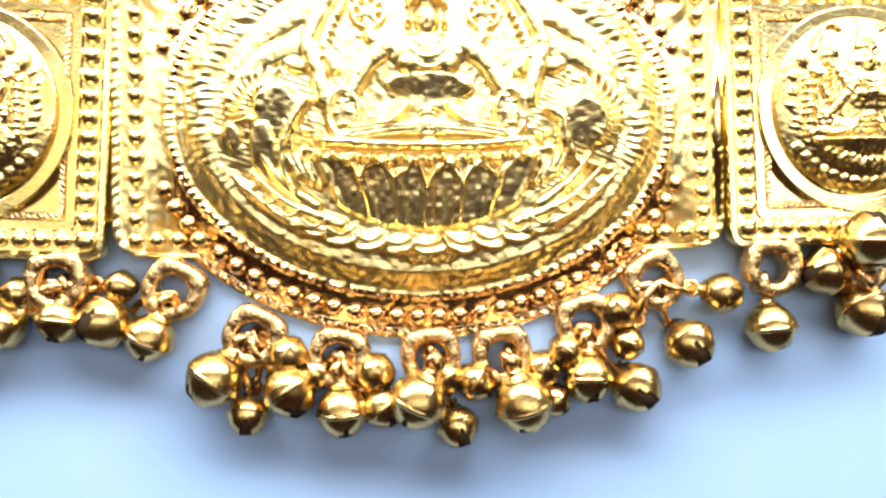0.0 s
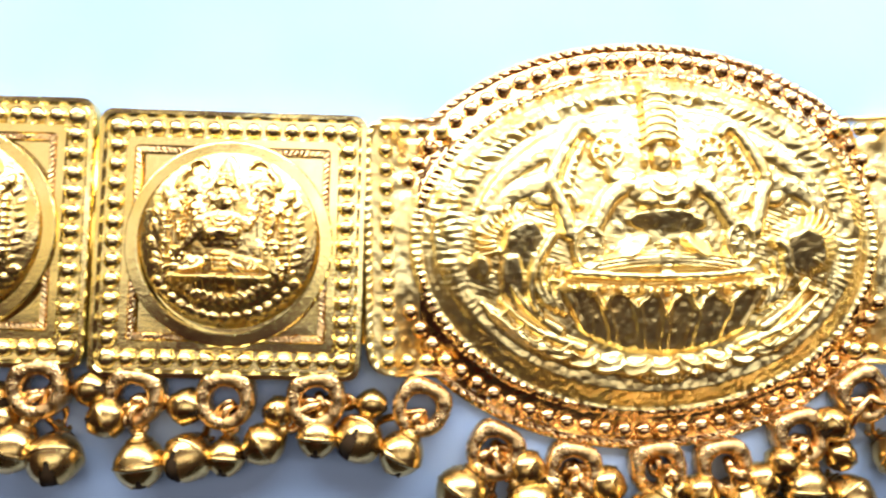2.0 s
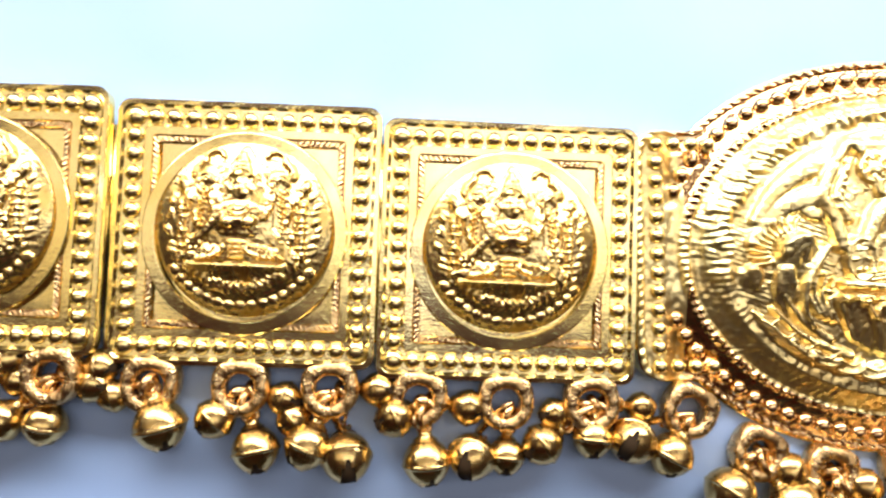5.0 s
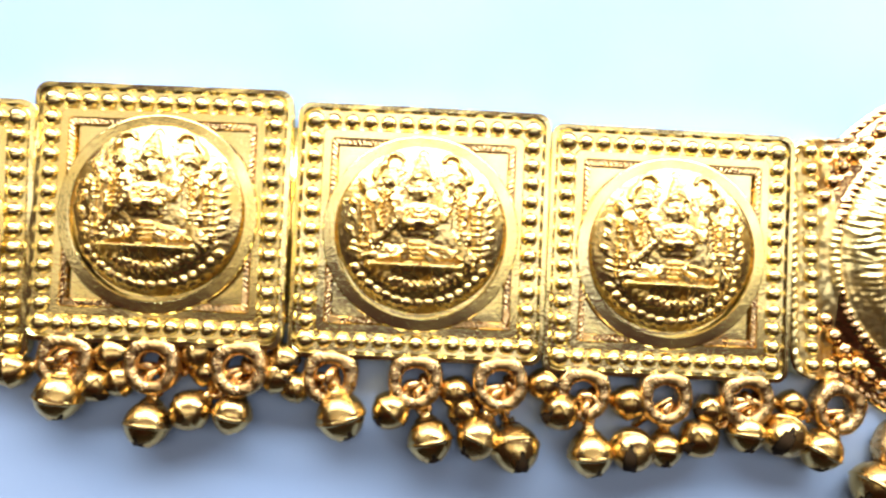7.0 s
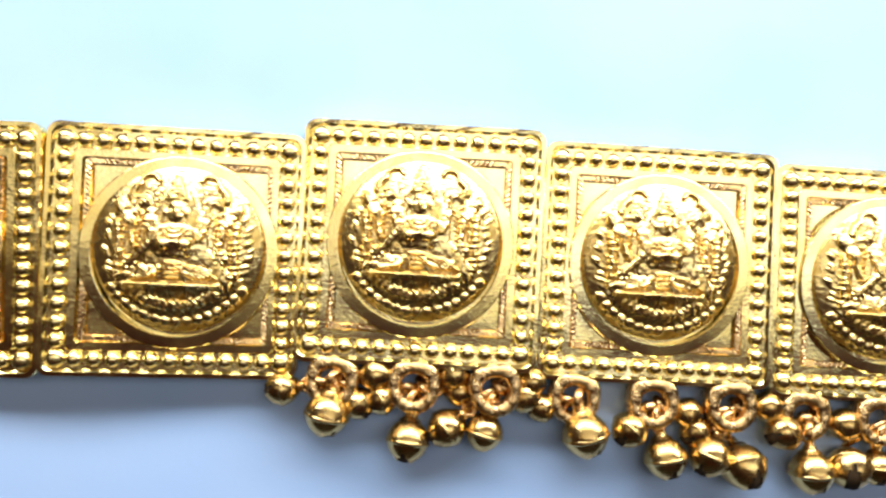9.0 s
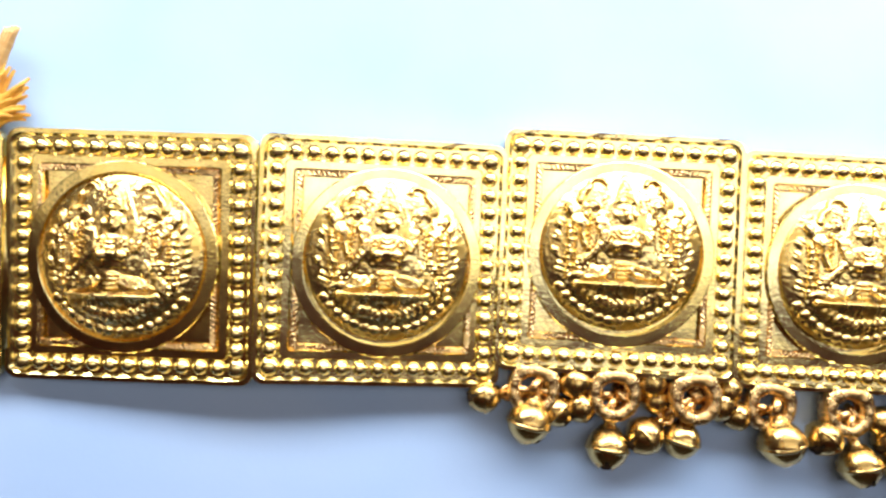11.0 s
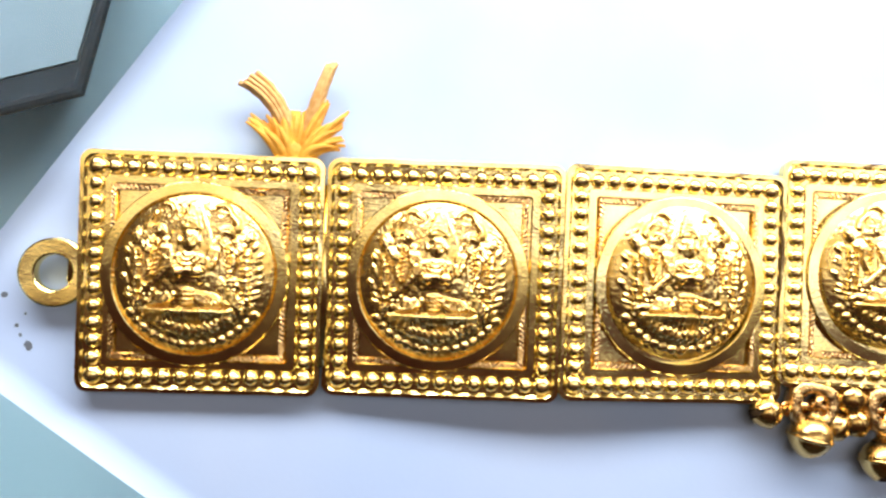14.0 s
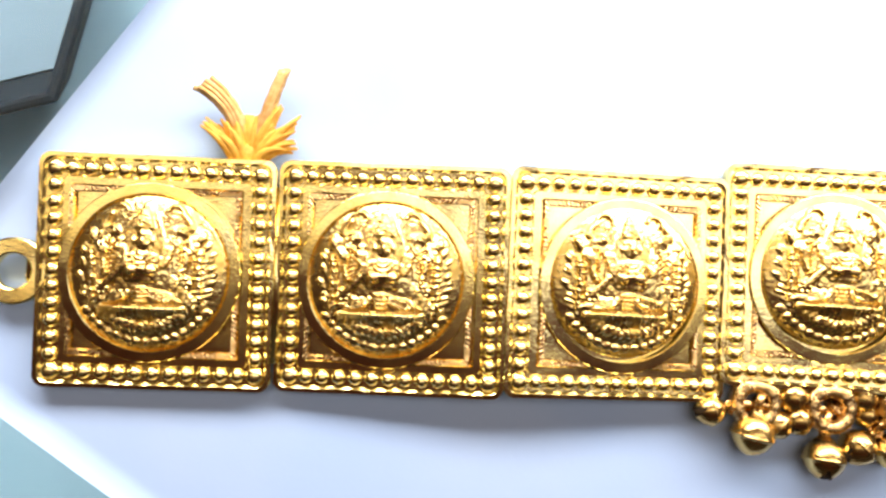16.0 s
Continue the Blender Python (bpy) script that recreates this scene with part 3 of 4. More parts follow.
def oval_height(X, Y):
    ang = np.arctan2(Y / OB, X / OA)
    e = np.hypot(X / OA, Y / OB)
    r = np.hypot(X, Y)
    R = oval_outline(np.arctan2(Y, X))
    H = -2.4 * smooth(0.82, 1.02, e) * smooth(36.5, 33.0, np.abs(X)) + 0.16 * crumbs(X, Y, 1.3, 51) * smooth(0.86, 0.9, e) * smooth(29, 32, np.abs(X)) * smooth(36.6, 35.6, np.abs(X))
    # twisted edge cord, flat channel for the beads, then a milled line
    d = R - r
    H += 0.7 * np.sqrt(np.clip(1 - ((d - 0.6) / 0.55) ** 2, 0, 1)) * (0.6 + 0.25 * np.sin(ang * 150 + 3.0 * d) + 0.3 * crumbs(X, Y, 0.7, 52))
    H += 0.75 * np.sqrt(np.clip(1 - ((e - 0.84) / 0.02) ** 2, 0, 1)) * (0.5 + 0.25 * np.sin(ang * 150) + 0.45 * crumbs(X, Y, 0.8, 53))
    H += 0.09 * crumbs(X, Y, 0.85, 54) * smooth(0.85, 0.87, e) * smooth(0.8, 1.2, d)
    # smooth bank rising to the comb of short leaves
    H += 2.0 * np.clip((0.822 - e) / 0.092, 0, 1) ** 1.1
    bank = smooth(0.825, 0.81, e) * smooth(0.72, 0.745, e)
    H += bank * (0.25 + 0.75 * smooth(-0.5, 0.1, np.sin(ang))) * (0.16 * np.sin(ang * 150 + 60 * (e - 0.77) + 3.4 * crumbs(X, Y, 2.4, 61)) * (0.5 + 0.5 * crumbs(X, Y, 2.6, 63)) + 0.15 * crumbs(X, Y, 0.9, 62) + 0.05 * np.sin(2 * np.pi * (e - 0.77) / 0.028))
    tooth = 0.5 + 0.5 * np.sin(ang * 128 + 22 * (e - 0.71) * np.sign(np.cos(ang)) + 3.4 * crumbs(X, Y, 3.0, 21))
    wide = 0.036 + 0.026 * smooth(-0.6, 0.4, np.sin(ang))
    comb = np.sqrt(np.clip(1 - ((e - 0.678 - wide) / wide) ** 2, 0, 1))
    comb *= 0.15 + 0.85 * smooth(-0.55, -0.1, np.sin(ang))
    H += comb * (0.3 + np.clip(0.22 + 0.34 * crumbs(X, Y, 2.2, 24), 0.04, 1) * tooth ** 0.7 + 0.3 * crumbs(X, Y, 1.1, 22)) + 0.1 * crumbs(X, Y, 0.7, 23) * smooth(0.83, 0.80, e)
    # gutter, the thin line that bounds the picture, and the dome
    H += 0.4 * smooth(0.655, 0.638, e) * smooth(-9, -3, Y)
    H += 2.7 * np.clip(1 - (e / 0.69) ** 2, 0, 1)
    top = np.zeros_like(X)

    def put(h):
        np.maximum(top, h, out=top)

    # seated shape: back slab, bust over a deep hollow waist, head, tall banded cap that runs out over the border
    put(ell(X, Y, 0.2, 8.0, 7.4, 9.0, 0.9))
    put(facet(X, Y, 0.4, 2.2, 5.6, 1.9, 3.1, -3))
    put(ell(X, Y, 0.2, 6.6, 5.2, 2.8, 3.3))
    for s in (-1, 1):
        put(ell(X, Y, 0.3 + 2.2 * s, 5.0, 1.7, 1.5, 3.9))
        put(ell(X, Y, 0.2 + 2.3 * s, 10.6, 0.55, 1.1, 2.8))
    put(ell(X, Y, 0.2, 10.9, 1.7, 2.4, 3.8))
    put(ell(X, Y, 0.2, 10.5, 0.35, 0.7, 4.1))
    put(smooth(1.0, 0.75, np.abs(X - 0.3) / (2.9 - 0.07 * (Y - 12.5))) * smooth(12.2, 13.4, Y) * smooth(23.4, 22.2, Y) * (2.6 + 0.08 * (Y - 13)))
    for k in range(8):
        put(arc(X, Y, 0.3, 12.2 + 1.15 * k, 2.6 - 0.08 * k, 10, 170, 0.3, 3.4 + 0.05 * k, 0.55))
    for k in range(3):
        put(arc(X, Y, 0.2, 9.0 - 0.6 * k, 2.0 + 0.7 * k, 215, 325, 0.26, 3.55))
    for k in range(7):
        put(ell(X, Y, 0.2, -0.6 - 0.62 * k, 1.3, 0.28, 2.7))
    for s in (-1, 1):
        # lower arms and decorated open palms
        put(curve(X, Y, ((0.2 + 4.6 * s, 7.6), (0.2 + 7.2 * s, 5.6), (0.2 + 8.6 * s, 3.2), (0.2 + 9.6 * s, 1.0)), 1.5, 2.5, 1.0))
        put(ell(X, Y, 0.1 + 10.3 * s, -1.0, 1.9, 3.0, 2.2, 8 * s))
        put(arc(X, Y, 0.1 + 10.3 * s, -1.0, 1.9, 0, 359, 0.35, 2.6, 1.5))
        for k in range(6):
            put(ell(X, Y, 0.1 + 10.3 * s + 0.9 * math.cos(k * 1.05), -1.0 + 1.6 * math.sin(k * 1.05), 0.4, 0.5, 2.6))
        # upper arms with a flower on each
        put(curve(X, Y, ((0.2 + 4.4 * s, 8.4), (0.2 + 6.6 * s, 8.2), (0.2 + 7.2 * s, 10.2)), 1.1, 2.0, 0.7))
        put(ell(X, Y, 0.2 + 7.2 * s, 11.9, 1.5, 1.4, 2.2))
        put(arc(X, Y, 0.2 + 7.2 * s, 11.9, 2.0, 0, 359, 0.4, 1.7))
        for k in range(7):
            b = radians(51 * k)
            put(ell(X, Y, 0.2 + 7.2 * s + 1.5 * math.cos(b), 11.9 + 1.4 * math.sin(b), 0.7, 0.5, 2.0, 51 * k))
        # hooked band round each side of the shape, doubled
        put(curve(X, Y, ((0.2 + 8.9 * s, 14.6), (0.2 + 10.2 * s, 15.6), (0.2 + 11.6 * s, 14.4), (0.2 + 13.6 * s, 11.2), (0.2 + 14.8 * s, 8.0), (0.2 + 13.6 * s, 4.4), (0.2 + 12.8 * s, 1.0)), 0.95, 2.4, 1.2))
        put(curve(X, Y, ((0.2 + 10.4 * s, 13.2), (0.2 + 11.8 * s, 10.8), (0.2 + 12.8 * s, 7.8), (0.2 + 11.6 * s, 4.6)), 0.6, 1.6, 0.8))
        for k in range(7):
            put(ell(X, Y, 0.2 + (10.9 + 0.33 * k) * s, 12.6 - 1.05 * k, 0.55, 0.42, 1.9))
        # sweeping arches out to the border
        put(curve(X, Y, ((0.2 + 13.4 * s, 13.4), (0.2 + 17.4 * s, 11.4), (0.2 + 21.4 * s, 8.4), (0.2 + 24.0 * s, 4.6)), 1.7, 1.2, 0.9))
        put(curve(X, Y, ((0.2 + 16.2 * s, 7.8), (0.2 + 19.4 * s, 6.8), (0.2 + 22.4 * s, 4.6), (0.2 + 24.6 * s, 1.4)), 1.7, 1.4, 0.9))
        put(ell(X, Y, 0.2 + 16.4 * s, 5.4, 1.6, 1.1, 1.5, 25 * s))
        # sloping thighs over the shins
        put(facet(X, Y, 0.1 + 4.5 * s, -0.9, 2.6, 1.25, 3.9, -34 * s, -1.0))
        put(curve(X, Y, ((0.2 + 0.6 * s, -2.8), (0.2 + 5.6 * s, -2.9), (0.2 + 10.4 * s, -3.6)), 1.2, 2.3, 0.9))
        for k in range(4):
            put(curve(X, Y, ((0.2 + 1.0 * s, -2.0 - 0.5 * k), (0.2 + 5.6 * s, -2.3 - 0.5 * k), (0.2 + 9.8 * s, -2.9 - 0.5 * k)), 0.2, 2.6))
        # long narrow leaves curling out from under the lotus
        for k, (x0, y0, x1, y1, x2, y2) in enumerate(((12.4, -15.6, 18.0, -13.6, 23.0, -9.6), (11.0, -14.6, 17.4, -11.9, 22.0, -7.8), (14.2, -12.2, 18.0, -9.4, 20.6, -6.0), (16.6, -16.0, 21.2, -13.2, 24.8, -9.0))):
            put(curve(X, Y, ((0.2 + x0 * s, y0), (0.2 + x1 * s, y1), (0.2 + x2 * s, y2)), 0.95, 2.5 - 0.25 * k, 0.3))
        for k in range(4):
            put(curve(X, Y, ((0.2 + (13.4 + 0.9 * k) * s, -9.6 + 0.4 * k), (0.2 + (14.6 + 1.1 * k) * s, -6.4 + 0.5 * k), (0.2 + (14.0 + 1.2 * k) * s, -3.6 + 0.6 * k)), 0.45, 2.2, 0.25))
    # mounts: smooth dark flanks with a bright trunk, and a feathered one
    put(facet(X, Y, -18.4, -0.4, 3.6, 3.8, 4.6, 30, 1.0, 0.4))
    put(facet(X, Y, -20.2, -5.2, 1.9, 4.6, 3.4, 4, 1.0, 0.4))
    put(curve(X, Y, ((-15.0, 0.6), (-16.2, -1.4), (-17.6, -4.2), (-17.8, -7.4), (-16.4, -10.2)), 0.85, 3.0, 0.5))
    put(facet(X, Y, -24.6, -3.6, 1.7, 2.4, 2.2, -12, 1.0, 0.3))
    put(facet(X, Y, 20.2, -1.8, 4.0, 3.6, 4.2, -24, 1.0, 0.4))
    put(curve(X, Y, ((15.6, -0.6), (17.0, -1.6), (17.6, -3.8), (18.6, -6.2)), 0.8, 2.9, 0.5))
    for k in range(11):
        b = radians(80 - 13 * k)
        put(curve(X, Y, ((19.6 + 2.8 * math.cos(b), -1.0 + 2.6 * math.sin(b)), (19.8 + 4.2 * math.cos(b), -0.8 + 3.8 * math.sin(b)), (20.0 + 5.6 * math.cos(b + 0.1), -0.8 + 5.0 * math.sin(b + 0.1))), 0.36, 2.2, 0.2))
        b = radians(205 - 12 * k)
        put(curve(X, Y, ((-19.2 + 3.2 * math.cos(b), 0.0 + 3.0 * math.sin(b)), (-19.2 + 4.4 * math.cos(b), 0.2 + 4.0 * math.sin(b)), (-19.2 + 5.6 * math.cos(b - 0.1), 0.0 + 5.0 * math.sin(b - 0.1))), 0.36, 1.7, 0.2))
    for k in range(8):
        put(ell(X, Y, 17.4 + 0.9 * k, -6.4 - 0.2 * k, 0.6, 0.45, 2.0, 30 * k))
    # bowed seat edge
    put(curve(X, Y, ((-12.4, -4.4), (-6.0, -4.9), (0.2, -5.1), (6.0, -5.0), (12.0, -4.5)), 0.8, 3.0))
    # lotus: a deep bowl whose narrow pointed petals lean down to the collar
    ytop = -5.9 + 0.9 * np.clip(np.abs(X - 0.2) / 15.0, 0, 1.2) ** 2
    ybot = -15.3 + 6.6 * np.clip(np.abs(X - 0.2) / 15.5, 0, 1.2) ** 2.2
    v = (ytop - Y) / (ytop - ybot)
    w = (X - 0.2) / (16.2 - 4.6 * np.clip(v, 0, 1))
    inner = smooth(1.0, 0.94, np.abs(w)) * smooth(-0.03, 0.06, v) * smooth(1.05, 0.95, v)
    lane = (np.sign(w) * (1 - (1 - np.clip(np.abs(w), 0, 1)) ** 1.25) + 1) * 3.0 + 0.08 * crumbs(X, Y, 2.0, 41)
    f = np.abs(lane - np.floor(lane) - 0.5) * 2
    f2 = np.abs(lane + 0.5 - np.floor(lane + 0.5) - 0.5) * 2
    tip = 0.13 + 0.26 * f ** 1.4 + 0.05 * crumbs(X, Y, 1.5, 42)
    front = smooth(-0.03, 0.03, v - tip)
    slope = 2.1 * (1 - np.clip(v, 0, 1)) ** 0.9 * (1 - 0.35 * w * w)
    quiet = smooth(-6.0, -7.5, Y) * smooth(16.0, 13.0, np.abs(X - 0.2))
    ridge = smooth(0.5, 0.86, f) * (1 - 0.5 * np.clip(v, 0, 1))
    petal = slope + front * (0.35 + 0.35 * (1 - f * f) + 1.5 * ridge) + (1 - front) * 0.5 * (1 - f2 * f2)
    rimmed = 1.0 * np.exp(-((v - tip) / 0.05) ** 2) + 0.05 * crumbs(X * 2.2, Y, 1.4, 43) * (1 - quiet)
    top[:] = np.where(inner > 0.02, np.maximum(top * (1 - inner), (petal + rimmed) * inner), top)
    for k in range(17):
        u = (k - 8) / 8
        put(ell(X, Y, 0.2 + 13.4 * u, -6.9 + 0.7 * u * u + 0.3 * math.sin(2.3 * k), 0.7, 0.75, 4.6, 40 * math.sin(1.7 * k)))
    # collar of broad smooth leaves along the foot, each tipped up towards the lotus
    for k in range(15):
        u = (k - 7) / 7
        a = radians(270 + 54 * u)
        lx, ly = 0.2 + 28.0 * math.cos(a), 0.2 + 17.4 * math.sin(a)
        side = 1 if u > 0 else -1
        put(facet(X, Y, lx, ly, 2.7, 1.5, 3.8 - 0.7 * abs(u), 46 * u - 24 * side * (abs(u) > 0.05), -1.0, 0.5))
        put(curve(X, Y, ((lx - 1.6 * side, ly + 0.9), (lx, ly + 0.1), (lx + 1.7 * side, ly + 0.2 + 1.6 * abs(u))), 0.2, 3.2 - 0.7 * abs(u)))
    for k in range(9):
        put(ell(X, Y, 0.4 + 0.95 * (k - 4), -19.6 + 0.1 * (k - 4) ** 2, 0.4, 1.1, 1.6, -12 * (k - 4)))
    inside = smooth(0.70, 0.665, e)
    crown = smooth(3.4, 2.6, np.abs(X - 0.3)) * smooth(12, 14, Y) * smooth(24, 22, Y)
    inside = np.maximum(inside, crown)
    low = np.clip(1 - top, 0, 1)
    fill = (0.12 * crumbs(X, Y, 1.3, 11) + 0.09 * crumbs(X, Y, 0.6, 12)) * (0.25 + 0.75 * low) * (1 - 0.4 * smooth(2, 8, Y)) + 0.035 * crumbs(X, Y * 1.6, 0.38, 15) * (1 - quiet)
    streak = 0.07 * hatch(X, Y, 0.65, 70) * low * smooth(12, 15, np.abs(X)) * smooth(6, 4, Y)
    H += (0.56 * top + (fill + streak) * (1 - 0.8 * quiet)) * inside + 0.06 * crumbs(X, Y, 0.7, 13) * (1 - inside)
    return H


def oval_base():
    a = np.arange(240) * 2 * np.pi / 240
    R = oval_outline(a)
    loops = []
    lift = 2.2 * smooth(33.0, 36.5, np.abs(R * np.cos(a)))
    for off, z in ((-0.6, -1.15), (-0.05, -1.05), (-0.02, -0.75), (-0.25, -0.62), (-0.9, -1.1), (-1.5, -1.1)):
        loops.append(np.stack([(R + off) * np.cos(a), (R + off) * np.sin(a), z + lift * (z > -0.9)], -1).tolist())
    return stacked(loops)


oval = part("centre_plaque", mesh_of("centre_plaque", *oval_base(), gold_plate, smooth=False), belt, mm(-2.9, 1.3, 1.2, -0.4, 0.6, 1.4), "large oval gold centre plaque with domed embossed relief")
NR, NA = 250, 1100
sheet = polar_sheet(lambda a: oval_outline(a) - 0.25, NR, NA, oval_height, 1.6, 0.8, 1)
# darker copper painted on the curved brim for its dim reflections, paler gold on the picture and the square ends
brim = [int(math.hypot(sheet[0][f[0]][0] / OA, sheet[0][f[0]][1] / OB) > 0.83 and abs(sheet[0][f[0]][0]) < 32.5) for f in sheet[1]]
part("oval_relief", mesh_of("oval_relief", *sheet, [gold_oval, gold_brim_dim], True, brim), oval)
# even steps along the oval
fine = np.linspace(0, 2 * np.pi, 2001)
bx, by = 36.2 * np.cos(fine), 26.5 * np.sin(fine)
run = np.concatenate([[0], np.cumsum(np.hypot(np.diff(bx), np.diff(by)))])
for k in range(72):
    a = float(np.interp((k + 0.5) / 72 * run[-1], run, fine))
    x, y = 36.2 * math.cos(a), 26.5 * math.sin(a)
    if abs(x) < 34.4:
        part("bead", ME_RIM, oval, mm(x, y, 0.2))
for s in (-1, 1):
    for k in range(13):
        part("bead", ME_SMALL, oval, mm(36.9 * s, -15.9 + 2.65 * k, 1.75))
    for k in range(1, 5):
        for q in (-1, 1):
            if k < 4:
                part("bead", ME_SMALL, oval, mm((36.9 - 2.6 * k) * s, 15.9 * q, 1.75))
OVAL_EYES = ((-32.6, -22.4, 60), (-22.6, -28.6, 10), (-11.8, -31.6, 30), (0.2, -31.8, 70), (9.6, -31.8, 20), (20.8, -28.0, 0), (30.4, -22.4, 40))
for ex, ey, turn in OVAL_EYES:
    part("hanging_ring", ME_EYE, oval, mm(ex, ey, 0.7, 0, 0, 0.6 * (math.degrees(math.atan2(ey, ex)) + 90) + turn * 0.2 - 8))


# ---------------------------------------------------------------- bells
SLIT = "small round gold bell turned to show its slit"


def bell_body():
    """An acorn-shaped bell of radius 1, filled by a near-black core for its inner shade: tapering shoulder above a
    collar, round bowl with a mouth slit towards -z.
    """
    verts, faces, slots, nl, nb = [], [], [], 36, 18
    for k in range(nl):
        a = 2 * math.pi * k / nl
        for i in range(nb + 1):
            b = math.pi * i / nb
            x, y, z = math.sin(b) * math.sin(a), math.cos(b), -math.sin(b) * math.cos(a)
            q = math.hypot(x, y)
            if z > 0:
                x, y, z = x * (1 - 0.08 * z), y * (1 - 0.08 * z), z * 1.06
            else:
                x, y, z = x * 0.98 * (1 - z) ** -0.2, y * 0.98 * (1 - z) ** -0.2, z * 0.94
            # lips pinched a little outwards along the mouth
            verts.append([x, y, z - 0.06 * (1 if k in (0, 1, 2, nl - 1, nl - 2) and z < 0 else 0) * (1 - q)])
    for k in range(nl):
        j = (k + 1) % nl
        for i in range(nb):
            if k in (nl - 2, nl - 1, 0, 1) and (3 <= i < nb - 3 if k in (nl - 1, 0) else 5 <= i < nb - 5):
                continue
            faces.append((k * (nb + 1) + i, j * (nb + 1) + i, j * (nb + 1) + i + 1, k * (nb + 1) + i + 1))
            slots.append(0)
    # closed near-black core paints the shade seen through the slit
    n0 = len(verts)
    verts += [[0.94 * c for c in p] for p in verts]
    inner = [(k * (nb + 1) + i, (k + 1) % nl * (nb + 1) + i, (k + 1) % nl * (nb + 1) + i + 1, k * (nb + 1) + i + 1) for k in range(nl) for i in range(nb)]
    faces += [tuple(n0 + q for q in g) for g in inner]
    slots += [1] * len(inner)
    for prof in ([(0.92, -0.13), (0.99, -0.09), (1.02, -0.03), (1.02, 0.03), (0.98, 0.08)], [(0.52, 0.94), (0.36, 1.06), (0.28, 1.14), (0.30, 1.20), (0.24, 1.27), (0.0, 1.30)]):
        n0 = len(verts)
        v, f = lathe(prof, 24)
        verts += [list(q) for q in v]
        faces += [tuple(n0 + q for q in g) for g in f]
        slots += [0] * len(f)
    return np.array(verts), faces, slots


BV, BF, BS = bell_body()
BELL_MESHES = {}


def bell_mesh(r):
    key = round(r, 1)
    if key not in BELL_MESHES:
        BELL_MESHES[key] = mesh_of("bell_body", BV * key, BF, [gold_bell, bell_inner_shade], True, BS)
    return BELL_MESHES[key]


ME_LOOP = mesh_of("bell_loop", *torus(0.95, 0.4, 18, 8), gold_wire)
ME_JUMP = mesh_of("jump_ring", *torus(1.75, 0.6, 26, 8, 1.35), gold_wire)


def bell(x, y, r, eye, dip, spin, z=None, label="small round gold bell with a slit mouth"):
    """x, y: its middle. eye: the ring it hangs from. dip: degrees by which its mouth tips down to the paper."""
    r *= 1.17
    z = r if z is None else z
    if label != SLIT:
        dip, spin = dip * 0.3 - 10, (spin - 45) * 0.9
    d = Vector((x - eye[0], y - eye[1], 0))
    d = d.normalized() if d.length > 0.5 else Vector((0, -1, 0))
    down = (d * math.cos(radians(dip)) + Vector((0, 0, -math.sin(radians(dip))))).normalized()
    root = tagged(new("bell"), label, "bell", "bells along the belt's lower edge")
    side = Vector((0, 0, 1)).cross(-down).normalized()
    turn = Matrix((side, (-down).cross(side), -down)).transposed().to_4x4() @ pose(0, 0, 0, 0, 0, spin)
    root.matrix_basis = Matrix.Translation(Vector((x, y, z)) * 0.001) @ turn
    part("body", bell_mesh(r), root)
    part("loop", ME_LOOP, root, mm(0, 0, r * 1.24 + 0.75, 90, 0, 20))
    # wire ring from the neck loop to the hanging ring
    neck = Vector((x, y, z)) - down * (r * 1.24 + 1.1)
    grip = Vector((eye[0], eye[1], 3.4)) + (neck - Vector((eye[0], eye[1], 3.4))).normalized() * 1.3
    mid, along = (neck + grip) / 2, grip - neck
    reach = max(along.length, 1.2)
    q = along.normalized().to_track_quat("Y", "Z").to_matrix().to_4x4() @ pose(0, 0, 0, 0, 55, 0)
    size = Matrix.Diagonal((0.72, (reach / 2 + 0.5) / 2.36, 1.0, 1))
    jump = part("jump_ring", ME_JUMP, root)
    jump.matrix_basis = root.matrix_basis.inverted() @ Matrix.Translation(mid * 0.001) @ q @ size
    return root


